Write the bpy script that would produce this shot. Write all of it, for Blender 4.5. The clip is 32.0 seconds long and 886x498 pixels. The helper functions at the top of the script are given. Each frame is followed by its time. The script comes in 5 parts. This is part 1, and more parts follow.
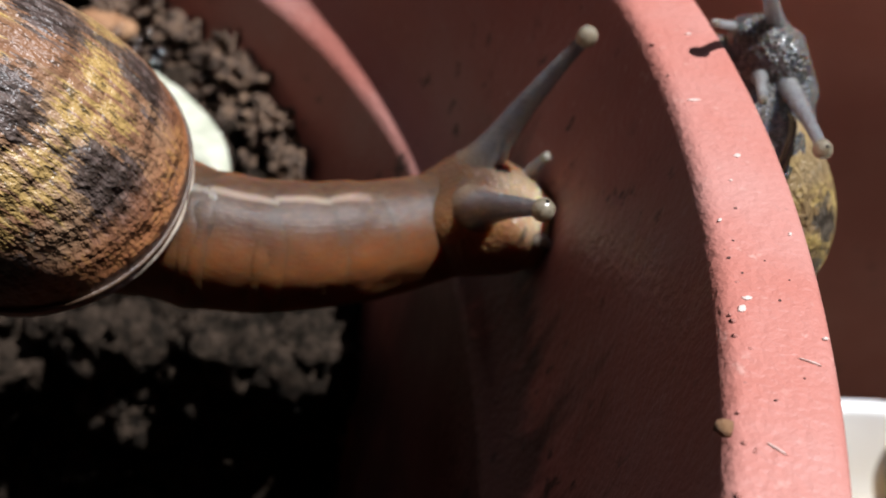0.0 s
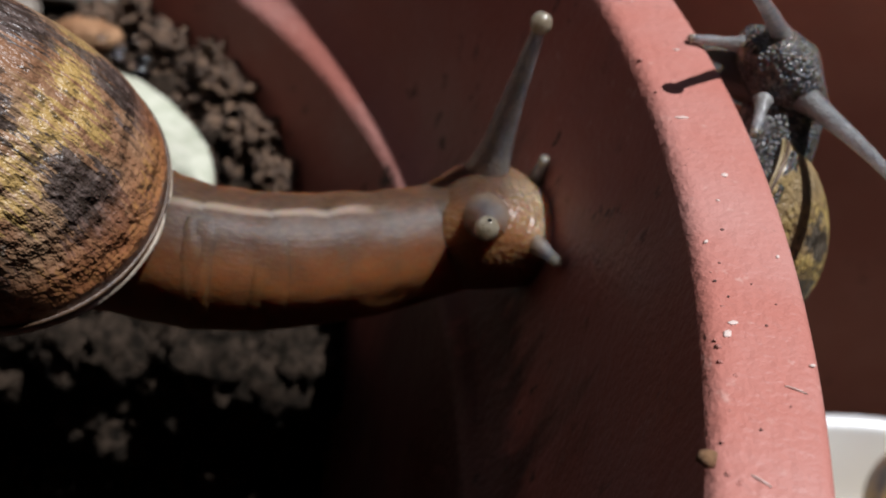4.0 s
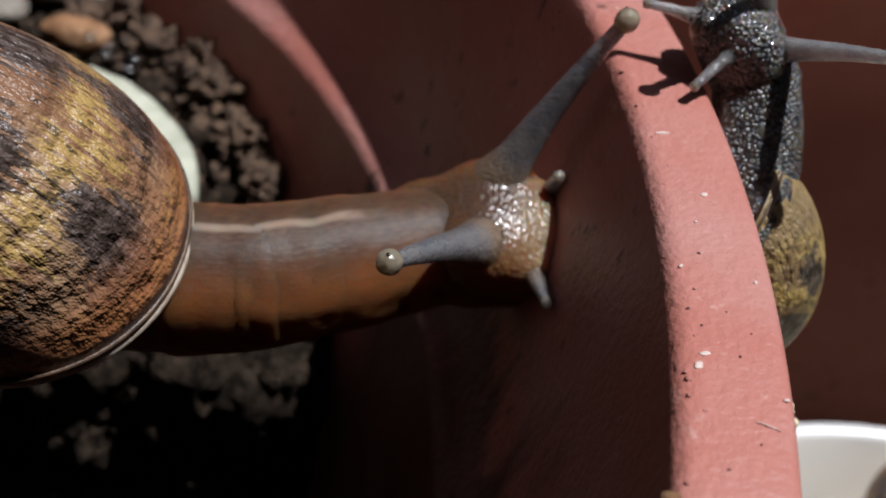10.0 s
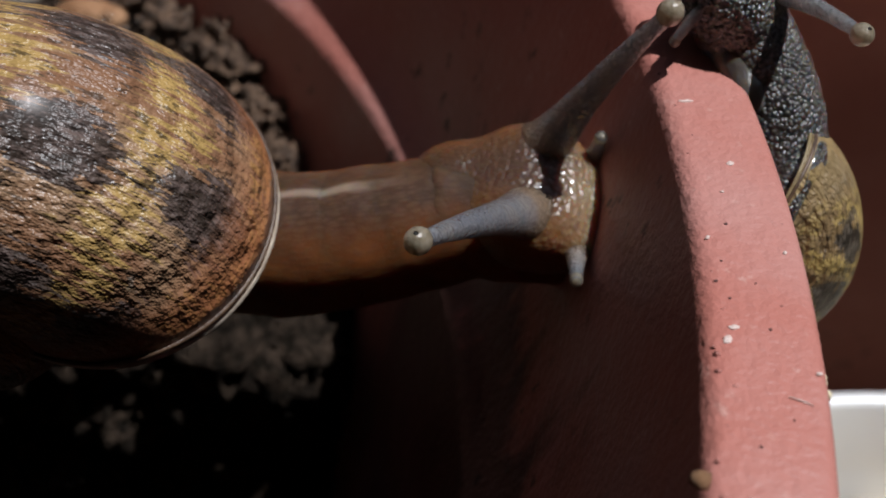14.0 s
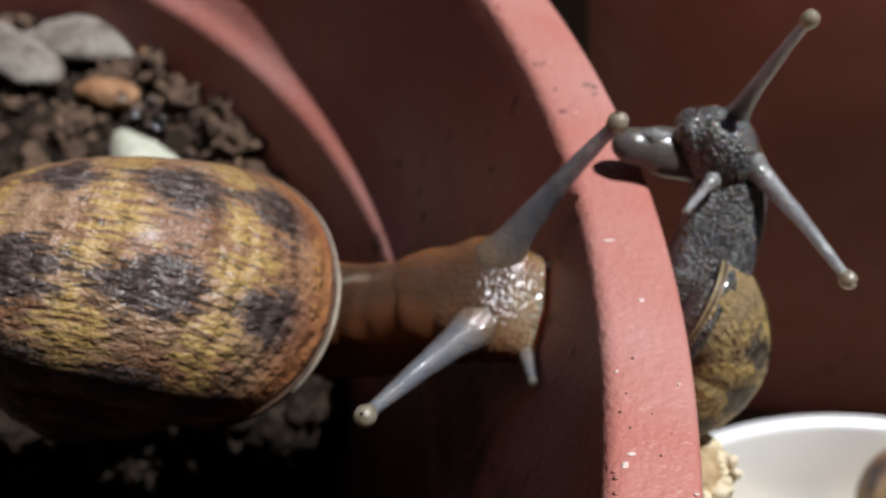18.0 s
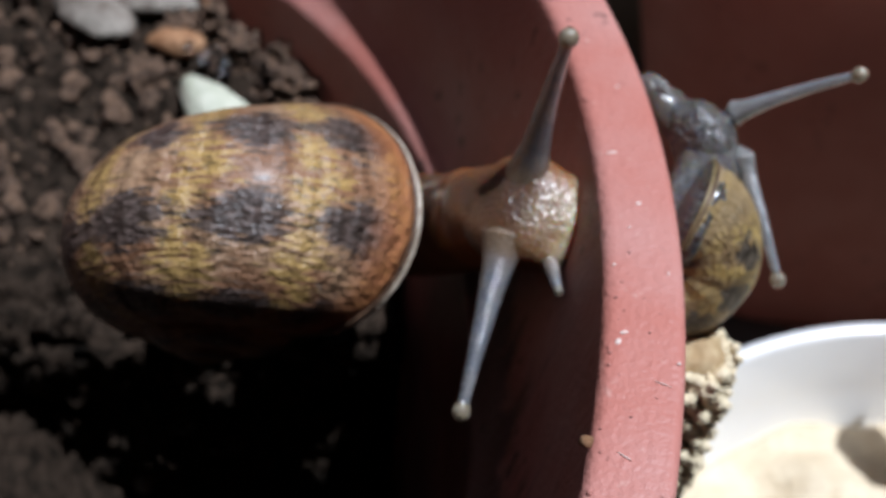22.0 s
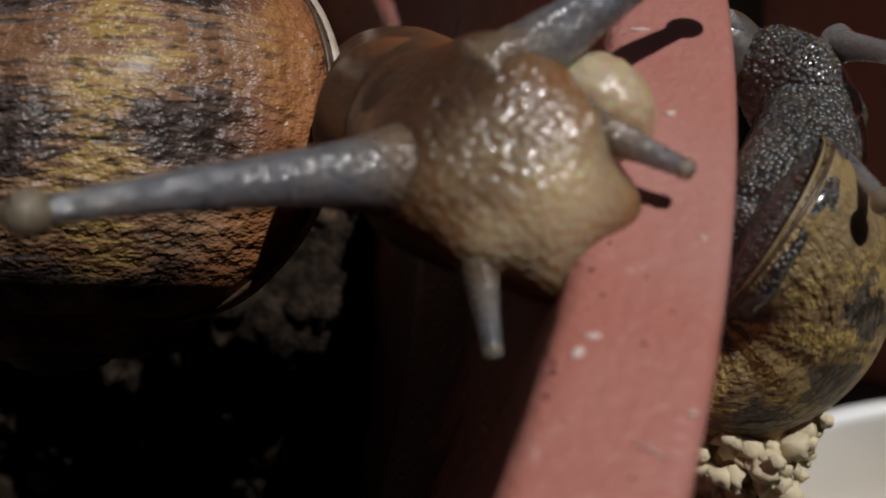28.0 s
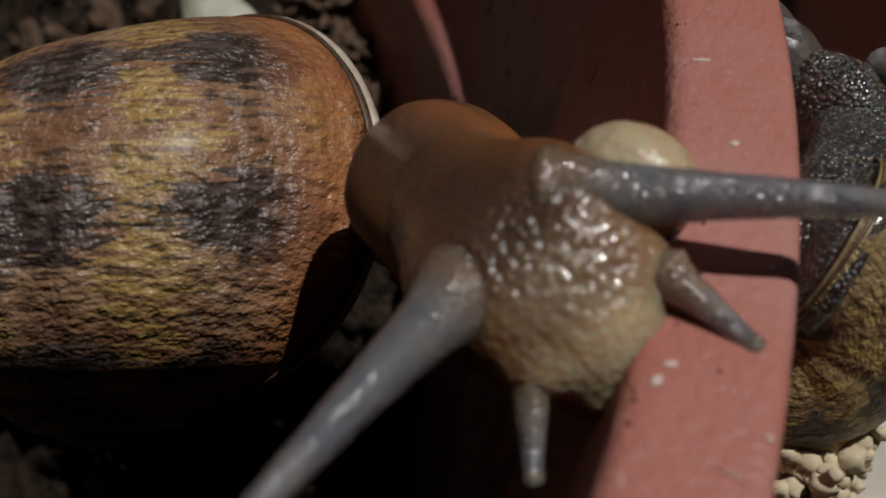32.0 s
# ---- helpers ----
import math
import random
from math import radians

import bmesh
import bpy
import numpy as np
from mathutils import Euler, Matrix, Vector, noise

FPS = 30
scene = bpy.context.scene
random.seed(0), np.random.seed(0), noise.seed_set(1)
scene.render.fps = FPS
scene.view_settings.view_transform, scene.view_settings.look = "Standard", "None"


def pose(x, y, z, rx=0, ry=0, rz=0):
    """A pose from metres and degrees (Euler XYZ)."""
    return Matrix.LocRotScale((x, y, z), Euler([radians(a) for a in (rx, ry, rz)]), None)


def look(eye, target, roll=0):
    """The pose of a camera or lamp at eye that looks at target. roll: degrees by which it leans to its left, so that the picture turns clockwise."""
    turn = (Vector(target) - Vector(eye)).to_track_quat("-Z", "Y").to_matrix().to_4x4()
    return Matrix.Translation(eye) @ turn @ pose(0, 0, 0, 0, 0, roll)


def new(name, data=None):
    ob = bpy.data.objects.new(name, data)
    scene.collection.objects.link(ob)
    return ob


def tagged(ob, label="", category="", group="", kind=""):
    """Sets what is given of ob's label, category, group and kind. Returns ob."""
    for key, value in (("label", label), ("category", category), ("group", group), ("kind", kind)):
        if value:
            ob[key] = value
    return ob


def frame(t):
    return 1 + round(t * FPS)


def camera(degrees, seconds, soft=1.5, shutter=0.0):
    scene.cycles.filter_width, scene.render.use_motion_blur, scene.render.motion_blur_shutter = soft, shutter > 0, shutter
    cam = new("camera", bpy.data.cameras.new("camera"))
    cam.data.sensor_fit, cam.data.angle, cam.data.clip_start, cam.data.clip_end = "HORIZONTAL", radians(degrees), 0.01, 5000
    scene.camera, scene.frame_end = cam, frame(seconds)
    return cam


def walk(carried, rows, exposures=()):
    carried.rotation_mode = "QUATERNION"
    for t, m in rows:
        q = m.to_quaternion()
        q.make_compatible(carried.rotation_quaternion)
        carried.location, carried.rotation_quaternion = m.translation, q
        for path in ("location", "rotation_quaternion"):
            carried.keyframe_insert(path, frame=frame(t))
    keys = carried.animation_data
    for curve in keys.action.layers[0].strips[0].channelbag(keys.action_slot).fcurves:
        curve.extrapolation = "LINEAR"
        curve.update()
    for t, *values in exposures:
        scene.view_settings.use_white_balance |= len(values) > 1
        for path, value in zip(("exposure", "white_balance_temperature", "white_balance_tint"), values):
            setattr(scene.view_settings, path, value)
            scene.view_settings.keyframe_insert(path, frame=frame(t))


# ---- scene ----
cam = camera(41.652, 32.0, 1.8)
cam.data.dof.use_dof, cam.data.dof.focus_distance, cam.data.dof.aperture_fstop = True, 0.063, 56
PATH = [
    (0.0, look((0.09688, -0.04289, 0.04059), (0.0937, 0.03249, -0.02504), 7.19)),
    (0.5, look((0.09723, -0.04334, 0.04053), (0.09364, 0.03279, -0.0242), 6.32)),
    (1.0, look((0.09683, -0.0424, 0.04038), (0.09244, 0.03301, -0.02515), 6.96)),
    (1.5, look((0.09726, -0.04212, 0.04003), (0.09486, 0.03303, -0.02591), 6.3)),
    (2.0, look((0.0973, -0.04185, 0.03991), (0.09573, 0.03289, -0.0265), 7.08)),
    (2.5, look((0.09682, -0.04191, 0.04018), (0.09512, 0.03307, -0.02597), 7.45)),
    (3.0, look((0.0965, -0.04095, 0.04004), (0.09396, 0.03473, -0.02527), 7.35)),
    (3.5, look((0.09676, -0.04094, 0.03968), (0.09434, 0.03462, -0.02578), 7.07)),
    (4.0, look((0.09743, -0.04116, 0.04026), (0.09475, 0.03462, -0.02494), 7.93)),
    (4.5, look((0.09844, -0.03874, 0.0389), (0.09498, 0.03936, -0.02346), 9.11)),
    (6.5, look((0.09879, -0.0358, 0.03992), (0.09497, 0.03809, -0.02736), 8.18)),
    (7.0, look((0.09912, -0.03642, 0.03992), (0.09514, 0.03702, -0.02784), 7.94)),
    (7.5, look((0.09946, -0.03706, 0.03995), (0.09449, 0.03745, -0.02657), 7.6)),
    (8.0, look((0.09987, -0.03792, 0.04043), (0.09416, 0.03723, -0.0253), 6.87)),
    (8.5, look((0.09978, -0.03793, 0.04033), (0.09386, 0.0373, -0.02529), 7.01)),
    (9.0, look((0.09949, -0.03761, 0.0402), (0.09446, 0.03723, -0.02593), 7.31)),
    (9.5, look((0.09948, -0.03721, 0.03986), (0.09479, 0.03723, -0.02675), 7.5)),
    (10.0, look((0.09968, -0.03792, 0.04021), (0.09598, 0.03721, -0.02569), 7.93)),
    (10.5, look((0.10039, -0.03799, 0.04), (0.09486, 0.03724, -0.02565), 5.89)),
    (11.0, look((0.10075, -0.03789, 0.03992), (0.09359, 0.03686, -0.02612), 4.72)),
    (11.5, look((0.10087, -0.03768, 0.03972), (0.0929, 0.03689, -0.02643), 4.1)),
    (12.0, look((0.10012, -0.03706, 0.03958), (0.09296, 0.0363, -0.028), 4.83)),
    (12.5, look((0.10031, -0.03712, 0.03945), (0.09395, 0.03644, -0.028), 4.71)),
    (13.0, look((0.10017, -0.03734, 0.03973), (0.09409, 0.03637, -0.02757), 5.16)),
    (13.5, look((0.10035, -0.03693, 0.03948), (0.09416, 0.03662, -0.02798), 4.85)),
    (14.0, look((0.09999, -0.03672, 0.03933), (0.09435, 0.03671, -0.02831), 5.55)),
    (14.5, look((0.10153, -0.03585, 0.03853), (0.09611, 0.03785, -0.02884), 5.84)),
    (15.0, look((0.10139, -0.03816, 0.03932), (0.09618, 0.03562, -0.02846), 6.13)),
    (15.5, look((0.10154, -0.04024, 0.04063), (0.0979, 0.0363, -0.02362), 9.25)),
    (17.5, look((0.10307, -0.04336, 0.05652), (0.09694, 0.02697, -0.0143), 4.62)),
    (18.0, look((0.10286, -0.03949, 0.05634), (0.09635, 0.03223, -0.01304), 4.28)),
    (18.5, look((0.10422, -0.03914, 0.05614), (0.09871, 0.03215, -0.01377), 5.28)),
    (19.0, look((0.10503, -0.03902, 0.0572), (0.09984, 0.03243, -0.01257), 5.52)),
    (19.5, look((0.10553, -0.03899, 0.05801), (0.10131, 0.03183, -0.01246), 6.04)),
    (20.0, look((0.10614, -0.03969, 0.05793), (0.10214, 0.03043, -0.01325), 6.4)),
    (20.5, look((0.10604, -0.04008, 0.05623), (0.10238, 0.03073, -0.01428), 7.31)),
    (21.0, look((0.10645, -0.04172, 0.0573), (0.1019, 0.02895, -0.01331), 6.7)),
    (21.5, look((0.10546, -0.04261, 0.0606), (0.09895, 0.02803, -0.00989), 4.58)),
    (22.0, look((0.1083, -0.04857, 0.0632), (0.09567, 0.01853, -0.00986), -1.52)),
    (22.2, look((0.11107, -0.04841, 0.05318), (0.09868, 0.01885, -0.01977), 1.85)),
    (22.4, look((0.11278, -0.05079, 0.05056), (0.09893, 0.01654, -0.02208), -0.07)),
    (22.6, look((0.11394, -0.05141, 0.05225), (0.09831, 0.01764, -0.01837), -1.01)),
    (23.0, look((0.11498, -0.05299, 0.04983), (0.10172, 0.01592, -0.02141), 4.0)),
    (23.5, look((0.11998, -0.04814, 0.04806), (0.09904, 0.02371, -0.01827), -4.32)),
    (24.0, look((0.11795, -0.04669, 0.04876), (0.09769, 0.02649, -0.01631), -2.03)),
    (24.5, look((0.11646, -0.03916, 0.04256), (0.09553, 0.03367, -0.02269), -2.22)),
    (25.0, look((0.11334, -0.03439, 0.03827), (0.09716, 0.038, -0.02879), 4.23)),
    (27.5, look((0.1138, -0.02313, 0.03053), (0.09539, 0.04461, -0.04069), 2.99)),
    (28.0, look((0.11424, -0.02275, 0.03129), (0.09256, 0.04321, -0.04068), -0.0)),
    (28.5, look((0.11244, -0.02394, 0.0314), (0.09402, 0.04102, -0.04237), 3.27)),
    (29.0, look((0.11197, -0.02376, 0.03193), (0.09156, 0.04119, -0.04132), 1.48)),
    (29.5, look((0.11004, -0.02561, 0.03094), (0.09511, 0.03982, -0.0432), 6.88)),
    (30.0, look((0.11101, -0.02561, 0.0313), (0.09423, 0.03878, -0.04335), 4.99)),
    (30.5, look((0.11005, -0.02609, 0.03048), (0.09566, 0.03859, -0.04442), 7.06)),
    (31.0, look((0.11007, -0.02617, 0.03115), (0.09244, 0.03931, -0.04234), 4.78)),
    (31.5, look((0.1101, -0.0276, 0.03005), (0.09185, 0.04328, -0.03809), 7.0)),
    (32.0, look((0.11232, -0.02388, 0.03387), (0.08881, 0.04113, -0.03839), -1.8)),
]

EXPOSURES = [(0.0, 0.55, 6000, 10), (1.0, 0.15, 6000, 10), (4.0, 0.1, 6000, 10), (9.0, 0.05, 6000, 10), (14.0, -0.15, 6000, 10), (18.0, 0.1, 6000, 10), (21.0, 0.12, 5850, 10),
             (22.0, 0.13, 5550, 10), (24.0, 0.15, 5500, 10), (25.5, -0.05, 5700, 10), (27.5, -0.86, 6350, 10), (32.0, -1.06, 6500, 10)]
walk(cam, PATH, EXPOSURES)

# ---- world, sun ----
SUN_TURN, SUN_HEIGHT = 8.0, 69.5
world = bpy.data.worlds.new("sky")
scene.world = world
world.use_nodes = True
wn = world.node_tree.nodes
sky = wn.new("ShaderNodeTexSky")
sky.sky_type, sky.sun_disc = "NISHITA", False
sky.sun_elevation, sky.sun_rotation = radians(SUN_HEIGHT), radians(90 - SUN_TURN)
wn["Background"].inputs["Strength"].default_value = 0.062
world.node_tree.links.new(sky.outputs[0], wn["Background"].inputs["Color"])
sun = new("sun", bpy.data.lights.new("sun", "SUN"))
sun.data.energy, sun.data.angle, sun.data.color = 4.9, radians(0.6), (1.0, 0.97, 0.94)
to_sun = Vector((math.cos(radians(SUN_HEIGHT)) * math.cos(radians(SUN_TURN)),
                 math.cos(radians(SUN_HEIGHT)) * math.sin(radians(SUN_TURN)), math.sin(radians(SUN_HEIGHT))))
sun.matrix_basis = look(to_sun * 3, (0, 0, 0))


# ---- material helpers ----
class Mat:
    """A node material with short calls for its nodes."""

    def __init__(self, name, rough=0.5, coat=0.0, metal=0.0, spec=0.5):
        self.m = bpy.data.materials.new(name)
        self.m.use_nodes = True
        self.t = self.m.node_tree
        self.p = self.t.nodes["Principled BSDF"]
        self.set("Roughness", rough), self.set("Coat Weight", coat), self.set("Metallic", metal)
        self.set("Specular IOR Level", spec)

    def set(self, key, value):
        if isinstance(value, bpy.types.NodeSocket):
            self.t.links.new(value, self.p.inputs[key])
        else:
            self.p.inputs[key].default_value = value

    def node(self, kind, out=0, **ins):
        return self.wire(self.t.nodes.new(kind), out, **ins)

    def wire(self, n, out=0, **ins):
        for k, v in ins.items():
            sock = n.inputs[int(k[1:])] if k[0] == "i" and k[1:].isdigit() else n.inputs[k]
            if isinstance(v, bpy.types.NodeSocket):
                self.t.links.new(v, sock)
            else:
                sock.default_value = v
        return n.outputs[out]

    def coord(self, which="Object", scale=(1, 1, 1)):
        n = self.t.nodes.new("ShaderNodeTexCoord")
        return self.node("ShaderNodeMapping", i0=n.outputs[which], i3=scale)

    def noise(self, vec, scale, detail=4, rough=0.55, dist=0.0):
        return self.node("ShaderNodeTexNoise", Vector=vec, Scale=scale, Detail=detail, Roughness=rough, Distortion=dist)

    def voronoi(self, vec, scale, feature="F1", out=0):
        n = self.t.nodes.new("ShaderNodeTexVoronoi")
        n.feature = feature
        return self.wire(n, out, Vector=vec, Scale=scale)

    def math(self, op, a, b=0.0, clamp=False):
        n = self.t.nodes.new("ShaderNodeMath")
        n.operation, n.use_clamp = op, clamp
        return self.wire(n, 0, i0=a, i1=b)

    def ramp(self, x, lo, hi, smooth=True):
        n = self.t.nodes.new("ShaderNodeMapRange")
        n.interpolation_type = "SMOOTHSTEP" if smooth else "LINEAR"
        return self.wire(n, 0, i0=x, i1=lo, i2=hi)

    def mix(self, fac, a, b):
        n = self.t.nodes.new("ShaderNodeMix")
        n.data_type = "RGBA"
        for i, v in ((0, fac), (6, a), (7, b)):
            if isinstance(v, bpy.types.NodeSocket):
                self.t.links.new(v, n.inputs[i])
            else:
                n.inputs[i].default_value = (*v, 1) if i else v
        return n.outputs[2]

    def bump(self, height, strength, distance, under=None):
        n = self.t.nodes.new("ShaderNodeBump")
        self.t.links.new(height, n.inputs["Height"])
        n.inputs["Strength"].default_value, n.inputs["Distance"].default_value = strength, distance
        if under is not None:
            self.t.links.new(under, n.inputs["Normal"])
        self.t.links.new(n.outputs[0], self.p.inputs["Normal"])
        return n.outputs[0]

    def flesh(self, weight, radius=(1.0, 0.45, 0.25), scale=0.001):
        self.set("Subsurface Weight", weight), self.set("Subsurface Scale", scale)
        self.p.inputs["Subsurface Radius"].default_value = radius


def pot_material(name, base, dusty, grime, rough, splash_shaded=0.0):
    m = Mat(name, rough, 0.0, 0, 0.25)
    c = m.coord()
    col = m.mix(m.ramp(m.noise(c, 60, 5), 0.35, 0.7), base, dusty)
    col = m.mix(m.math("MULTIPLY", m.ramp(m.noise(c, 900, 3), 0.62, 0.75), 0.35), col, (0.62, 0.42, 0.36))
    specks = m.ramp(m.noise(m.coord("Object", (1, 1, 0.55)), 480, 4, 0.65), 0.59, 0.66)
    patch = m.ramp(m.noise(m.coord("Object", (1, 1, 0.45)), 55, 3), 0.5, 0.62)
    col = m.mix(m.math("MULTIPLY", m.math("MULTIPLY", specks, patch), grime), col, (0.03, 0.022, 0.018))
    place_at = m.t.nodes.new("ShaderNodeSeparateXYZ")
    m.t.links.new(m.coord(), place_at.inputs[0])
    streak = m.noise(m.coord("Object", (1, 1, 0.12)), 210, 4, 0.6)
    # soil streaks low on the inner wall, thickened to paint in its shade
    splash_shade = m.math("ADD", m.math("MULTIPLY", place_at.outputs[2], -30.0), m.math("MULTIPLY", m.math("SUBTRACT", streak, 0.5), 1.3))
    splash_shade = m.math("MULTIPLY", m.ramp(splash_shade, 0.40, 0.72), m.ramp(m.math("ADD", place_at.outputs[1], m.math("MULTIPLY", streak, 0.02)), 0.058, 0.042))
    col = m.mix(m.math("MULTIPLY", splash_shade, splash_shaded), col, (0.022, 0.015, 0.012))
    m.set("Base Color", col)
    m.set("Roughness", m.math("ADD", m.math("MULTIPLY", m.ramp(m.noise(c, 70, 4), 0.4, 0.65), -0.12), rough))
    h = m.math("ADD", m.noise(c, 1500, 3), m.math("MULTIPLY", m.noise(c, 260, 4), 0.8))
    m.bump(h, 0.4, 0.0005)
    return m.m


def plain(name, base, other, scale, rough, bump=0.2, dist=0.0003, coat=0.0, spec=0.5):
    m = Mat(name, rough, coat, 0, spec)
    c = m.coord()
    n = m.noise(c, scale, 5)
    m.set("Base Color", m.mix(m.ramp(n, 0.3, 0.7), base, other))
    m.bump(m.noise(c, scale * 4, 4), bump, dist)
    return m.m


def shell_material(name, tan, ochre, brown, dark, young, bands, dark_amount, stroke_size=(0.5, 120), column=5.0, ridge=1.0):
    """Rows of dark jagged patches along the coil, cut by ochre columns; fine zigzag strokes, growth ridges and hammered dents.
    u in mm from the mouth, v round the whorl."""
    m = Mat(name, 0.34, 0.10, 0, 0.5)
    m.p.inputs["Coat Roughness"].default_value = 0.25
    uv = m.node("ShaderNodeTexCoord", 2)
    sep = m.t.nodes.new("ShaderNodeSeparateXYZ")
    m.t.links.new(uv, sep.inputs[0])
    u, v = sep.outputs[0], sep.outputs[1]

    def grain(su, sv, detail=3, rough=0.6):
        return m.noise(m.node("ShaderNodeMapping", i0=uv, i3=(su, sv, 1)), 1.0, detail, rough)

    def centred(x, k):
        return m.math("MULTIPLY", m.math("SUBTRACT", x, 0.5), k)
    stroke, broad, mott = grain(*stroke_size, 3, 0.65), grain(0.16, 10, 2), grain(1.8, 130, 4, 0.7)
    sway = grain(0.05, 5, 2)
    cross = m.math("SINE", m.math("ADD", m.math("MULTIPLY", u, 6.2832 / column), m.math("ADD", centred(broad, 3.2), centred(sway, 4.0))))
    spiral = m.math("SINE", m.math("ADD", m.math("MULTIPLY", v, 6.2832 * bands), centred(broad, 1.6)))
    patch = m.math("ADD", m.math("MULTIPLY", cross, 0.42), m.math("MULTIPLY", spiral, 0.62))
    patch = m.math("ADD", patch, centred(stroke, 3.4))
    patch = m.math("ADD", patch, centred(mott, 0.9))
    patch = m.math("ADD", patch, centred(sway, 1.4))
    col = m.mix(m.ramp(m.math("ADD", broad, centred(stroke, 0.5)), 0.36, 0.64), brown, tan)
    gold = m.math("ADD", m.math("MULTIPLY", cross, -0.45), centred(stroke, 4.6))
    col = m.mix(m.math("MULTIPLY", m.ramp(gold, 0.1, 0.4), 0.85), col, ochre)
    soft = m.mix(m.ramp(m.math("ADD", mott, centred(stroke, 0.8)), 0.44, 0.62), dark, tuple(4.5 * k for k in dark))
    col = m.mix(m.math("MULTIPLY", m.ramp(patch, 0.24 - dark_amount, 0.34 - dark_amount), 0.95), col, soft)
    fleck = m.ramp(grain(1.3, 150, 3), 0.56, 0.61)
    col = m.mix(m.math("MULTIPLY", fleck, 0.7), col, (0.03, 0.021, 0.015))
    edge = m.math("ADD", u, centred(stroke, 3.0))
    col = m.mix(m.math("MULTIPLY", m.ramp(edge, -4.2, -1.2), 0.8), col, young)
    worn = m.ramp(m.noise(m.coord(), 330, 4, 0.65), 0.68, 0.73)
    col = m.mix(m.math("MULTIPLY", worn, 0.5), col, (0.45, 0.40, 0.33))
    m.set("Base Color", col)
    lines = grain(1.1, 3.0, 2, 0.5)
    steps = m.ramp(grain(0.45, 1.0, 1, 0.4), 0.34, 0.66)
    dents = grain(1.2, 58, 3, 0.6)
    relief = m.math("ADD", m.math("MULTIPLY", lines, 0.8), m.math("MULTIPLY", dents, 1.4))
    m.bump(m.math("ADD", relief, m.math("MULTIPLY", steps, 0.7)), 0.85 * ridge, 0.0007)
    m.set("Roughness", m.math("ADD", m.math("MULTIPLY", m.noise(m.coord(), 400, 3), 0.35), 0.23))
    return m.m


def skin_material(name, top, low, grain, net, line=0.0, wet=0.5, cells=1500.0, relief=0.6, back=None, stretch=0.55, soft=0.0016, rough=0.33, spec=0.5, front=None):
    """Wet granular snail skin; paler grains over a darker net, a pale line along the back, and redder flanks that paint
    in glow through the flesh.
    """
    m = Mat(name, rough, wet, 0, spec)
    c = m.coord()
    tex = m.t.nodes.new("ShaderNodeTexCoord")
    sep = m.t.nodes.new("ShaderNodeSeparateXYZ")
    m.t.links.new(tex.outputs["Object"], sep.inputs[0])
    ridge = m.math("SUBTRACT", m.math("MULTIPLY", sep.outputs[2], 0.65), m.math("MULTIPLY", m.math("ABSOLUTE", sep.outputs[1]), 0.75))
    col = m.mix(m.ramp(m.math("ADD", ridge, m.math("MULTIPLY", m.noise(c, 300, 3), 0.0008)), -0.0022, 0.0022), low, top)
    stretched = m.coord("Object", (stretch, 1, 1))
    cell = m.voronoi(stretched, cells)
    col = m.mix(m.math("MULTIPLY", m.ramp(cell, 0.75, 0.3), grain[3]), col, grain[:3])
    col = m.mix(m.math("MULTIPLY", m.ramp(m.noise(c, 500, 4), 0.45, 0.7), net[3]), col, net[:3])
    if back:
        rear = m.math("ADD", m.math("MULTIPLY", sep.outputs[0], 0.8), m.math("MULTIPLY", sep.outputs[2], 0.3))
        rear = m.math("ADD", rear, m.math("MULTIPLY", m.noise(c, 350, 3), 0.002))
        col = m.mix(m.ramp(rear, 0.0054, 0.0022), col, m.mix(m.ramp(ridge, -0.0022, 0.0022), low, back))
    if front:
        col = m.mix(m.ramp(m.math("ADD", sep.outputs[0], m.math("MULTIPLY", m.noise(c, 350, 3), 0.002)), 0.0040, 0.0066), col, m.mix(m.ramp(sep.outputs[2], -0.0028, 0.0004), low, front))
    if line:
        side = m.math("ABSOLUTE", m.math("ADD", sep.outputs[1], m.math("MULTIPLY", m.math("SUBTRACT", m.noise(c, 250, 2), 0.5), 0.0009)))
        on = m.math("MULTIPLY", m.ramp(side, 0.00055, 0.0001), m.math("MULTIPLY", m.ramp(sep.outputs[2], 0.001, 0.002), m.ramp(sep.outputs[0], -0.0045, -0.0085)))
        on = m.math("MULTIPLY", on, m.ramp(m.noise(c, 160, 3), 0.25, 0.5))
        col = m.mix(m.math("MULTIPLY", on, line), col, (0.62, 0.50, 0.40))
    m.set("Base Color", col)
    m.flesh(0.75, (1.0, 0.33, 0.09), soft)
    first = m.bump(m.math("SUBTRACT", 1.0, cell), relief, 0.0002)
    m.bump(m.noise(c, 5000, 2), 0.25, 0.00008, first)
    m.p.inputs["Coat Roughness"].default_value = 0.12
    return m.m


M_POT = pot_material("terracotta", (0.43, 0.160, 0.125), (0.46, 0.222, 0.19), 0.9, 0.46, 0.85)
M_POT_OTHER = pot_material("terracotta_far", (0.60, 0.215, 0.165), (0.66, 0.26, 0.205), 0.5, 0.5)
M_FLECK = plain("pale_fleck", (0.55, 0.38, 0.33), (0.74, 0.62, 0.56), 900, 0.5)
M_PIT = plain("pit", (0.05, 0.02, 0.015), (0.09, 0.035, 0.03), 900, 0.8)
M_SOIL = plain("soil", (0.012, 0.009, 0.006), (0.068, 0.047, 0.033), 520, 0.85, 1.0, 0.0014, 0.0, 0.08)
M_CLOD = plain("clod", (0.065, 0.038, 0.024), (0.30, 0.185, 0.115), 900, 0.55, 1.0, 0.001)
M_BARK = plain("bark", (0.11, 0.085, 0.065), (0.27, 0.24, 0.20), 260, 0.8, 0.8, 0.0007)
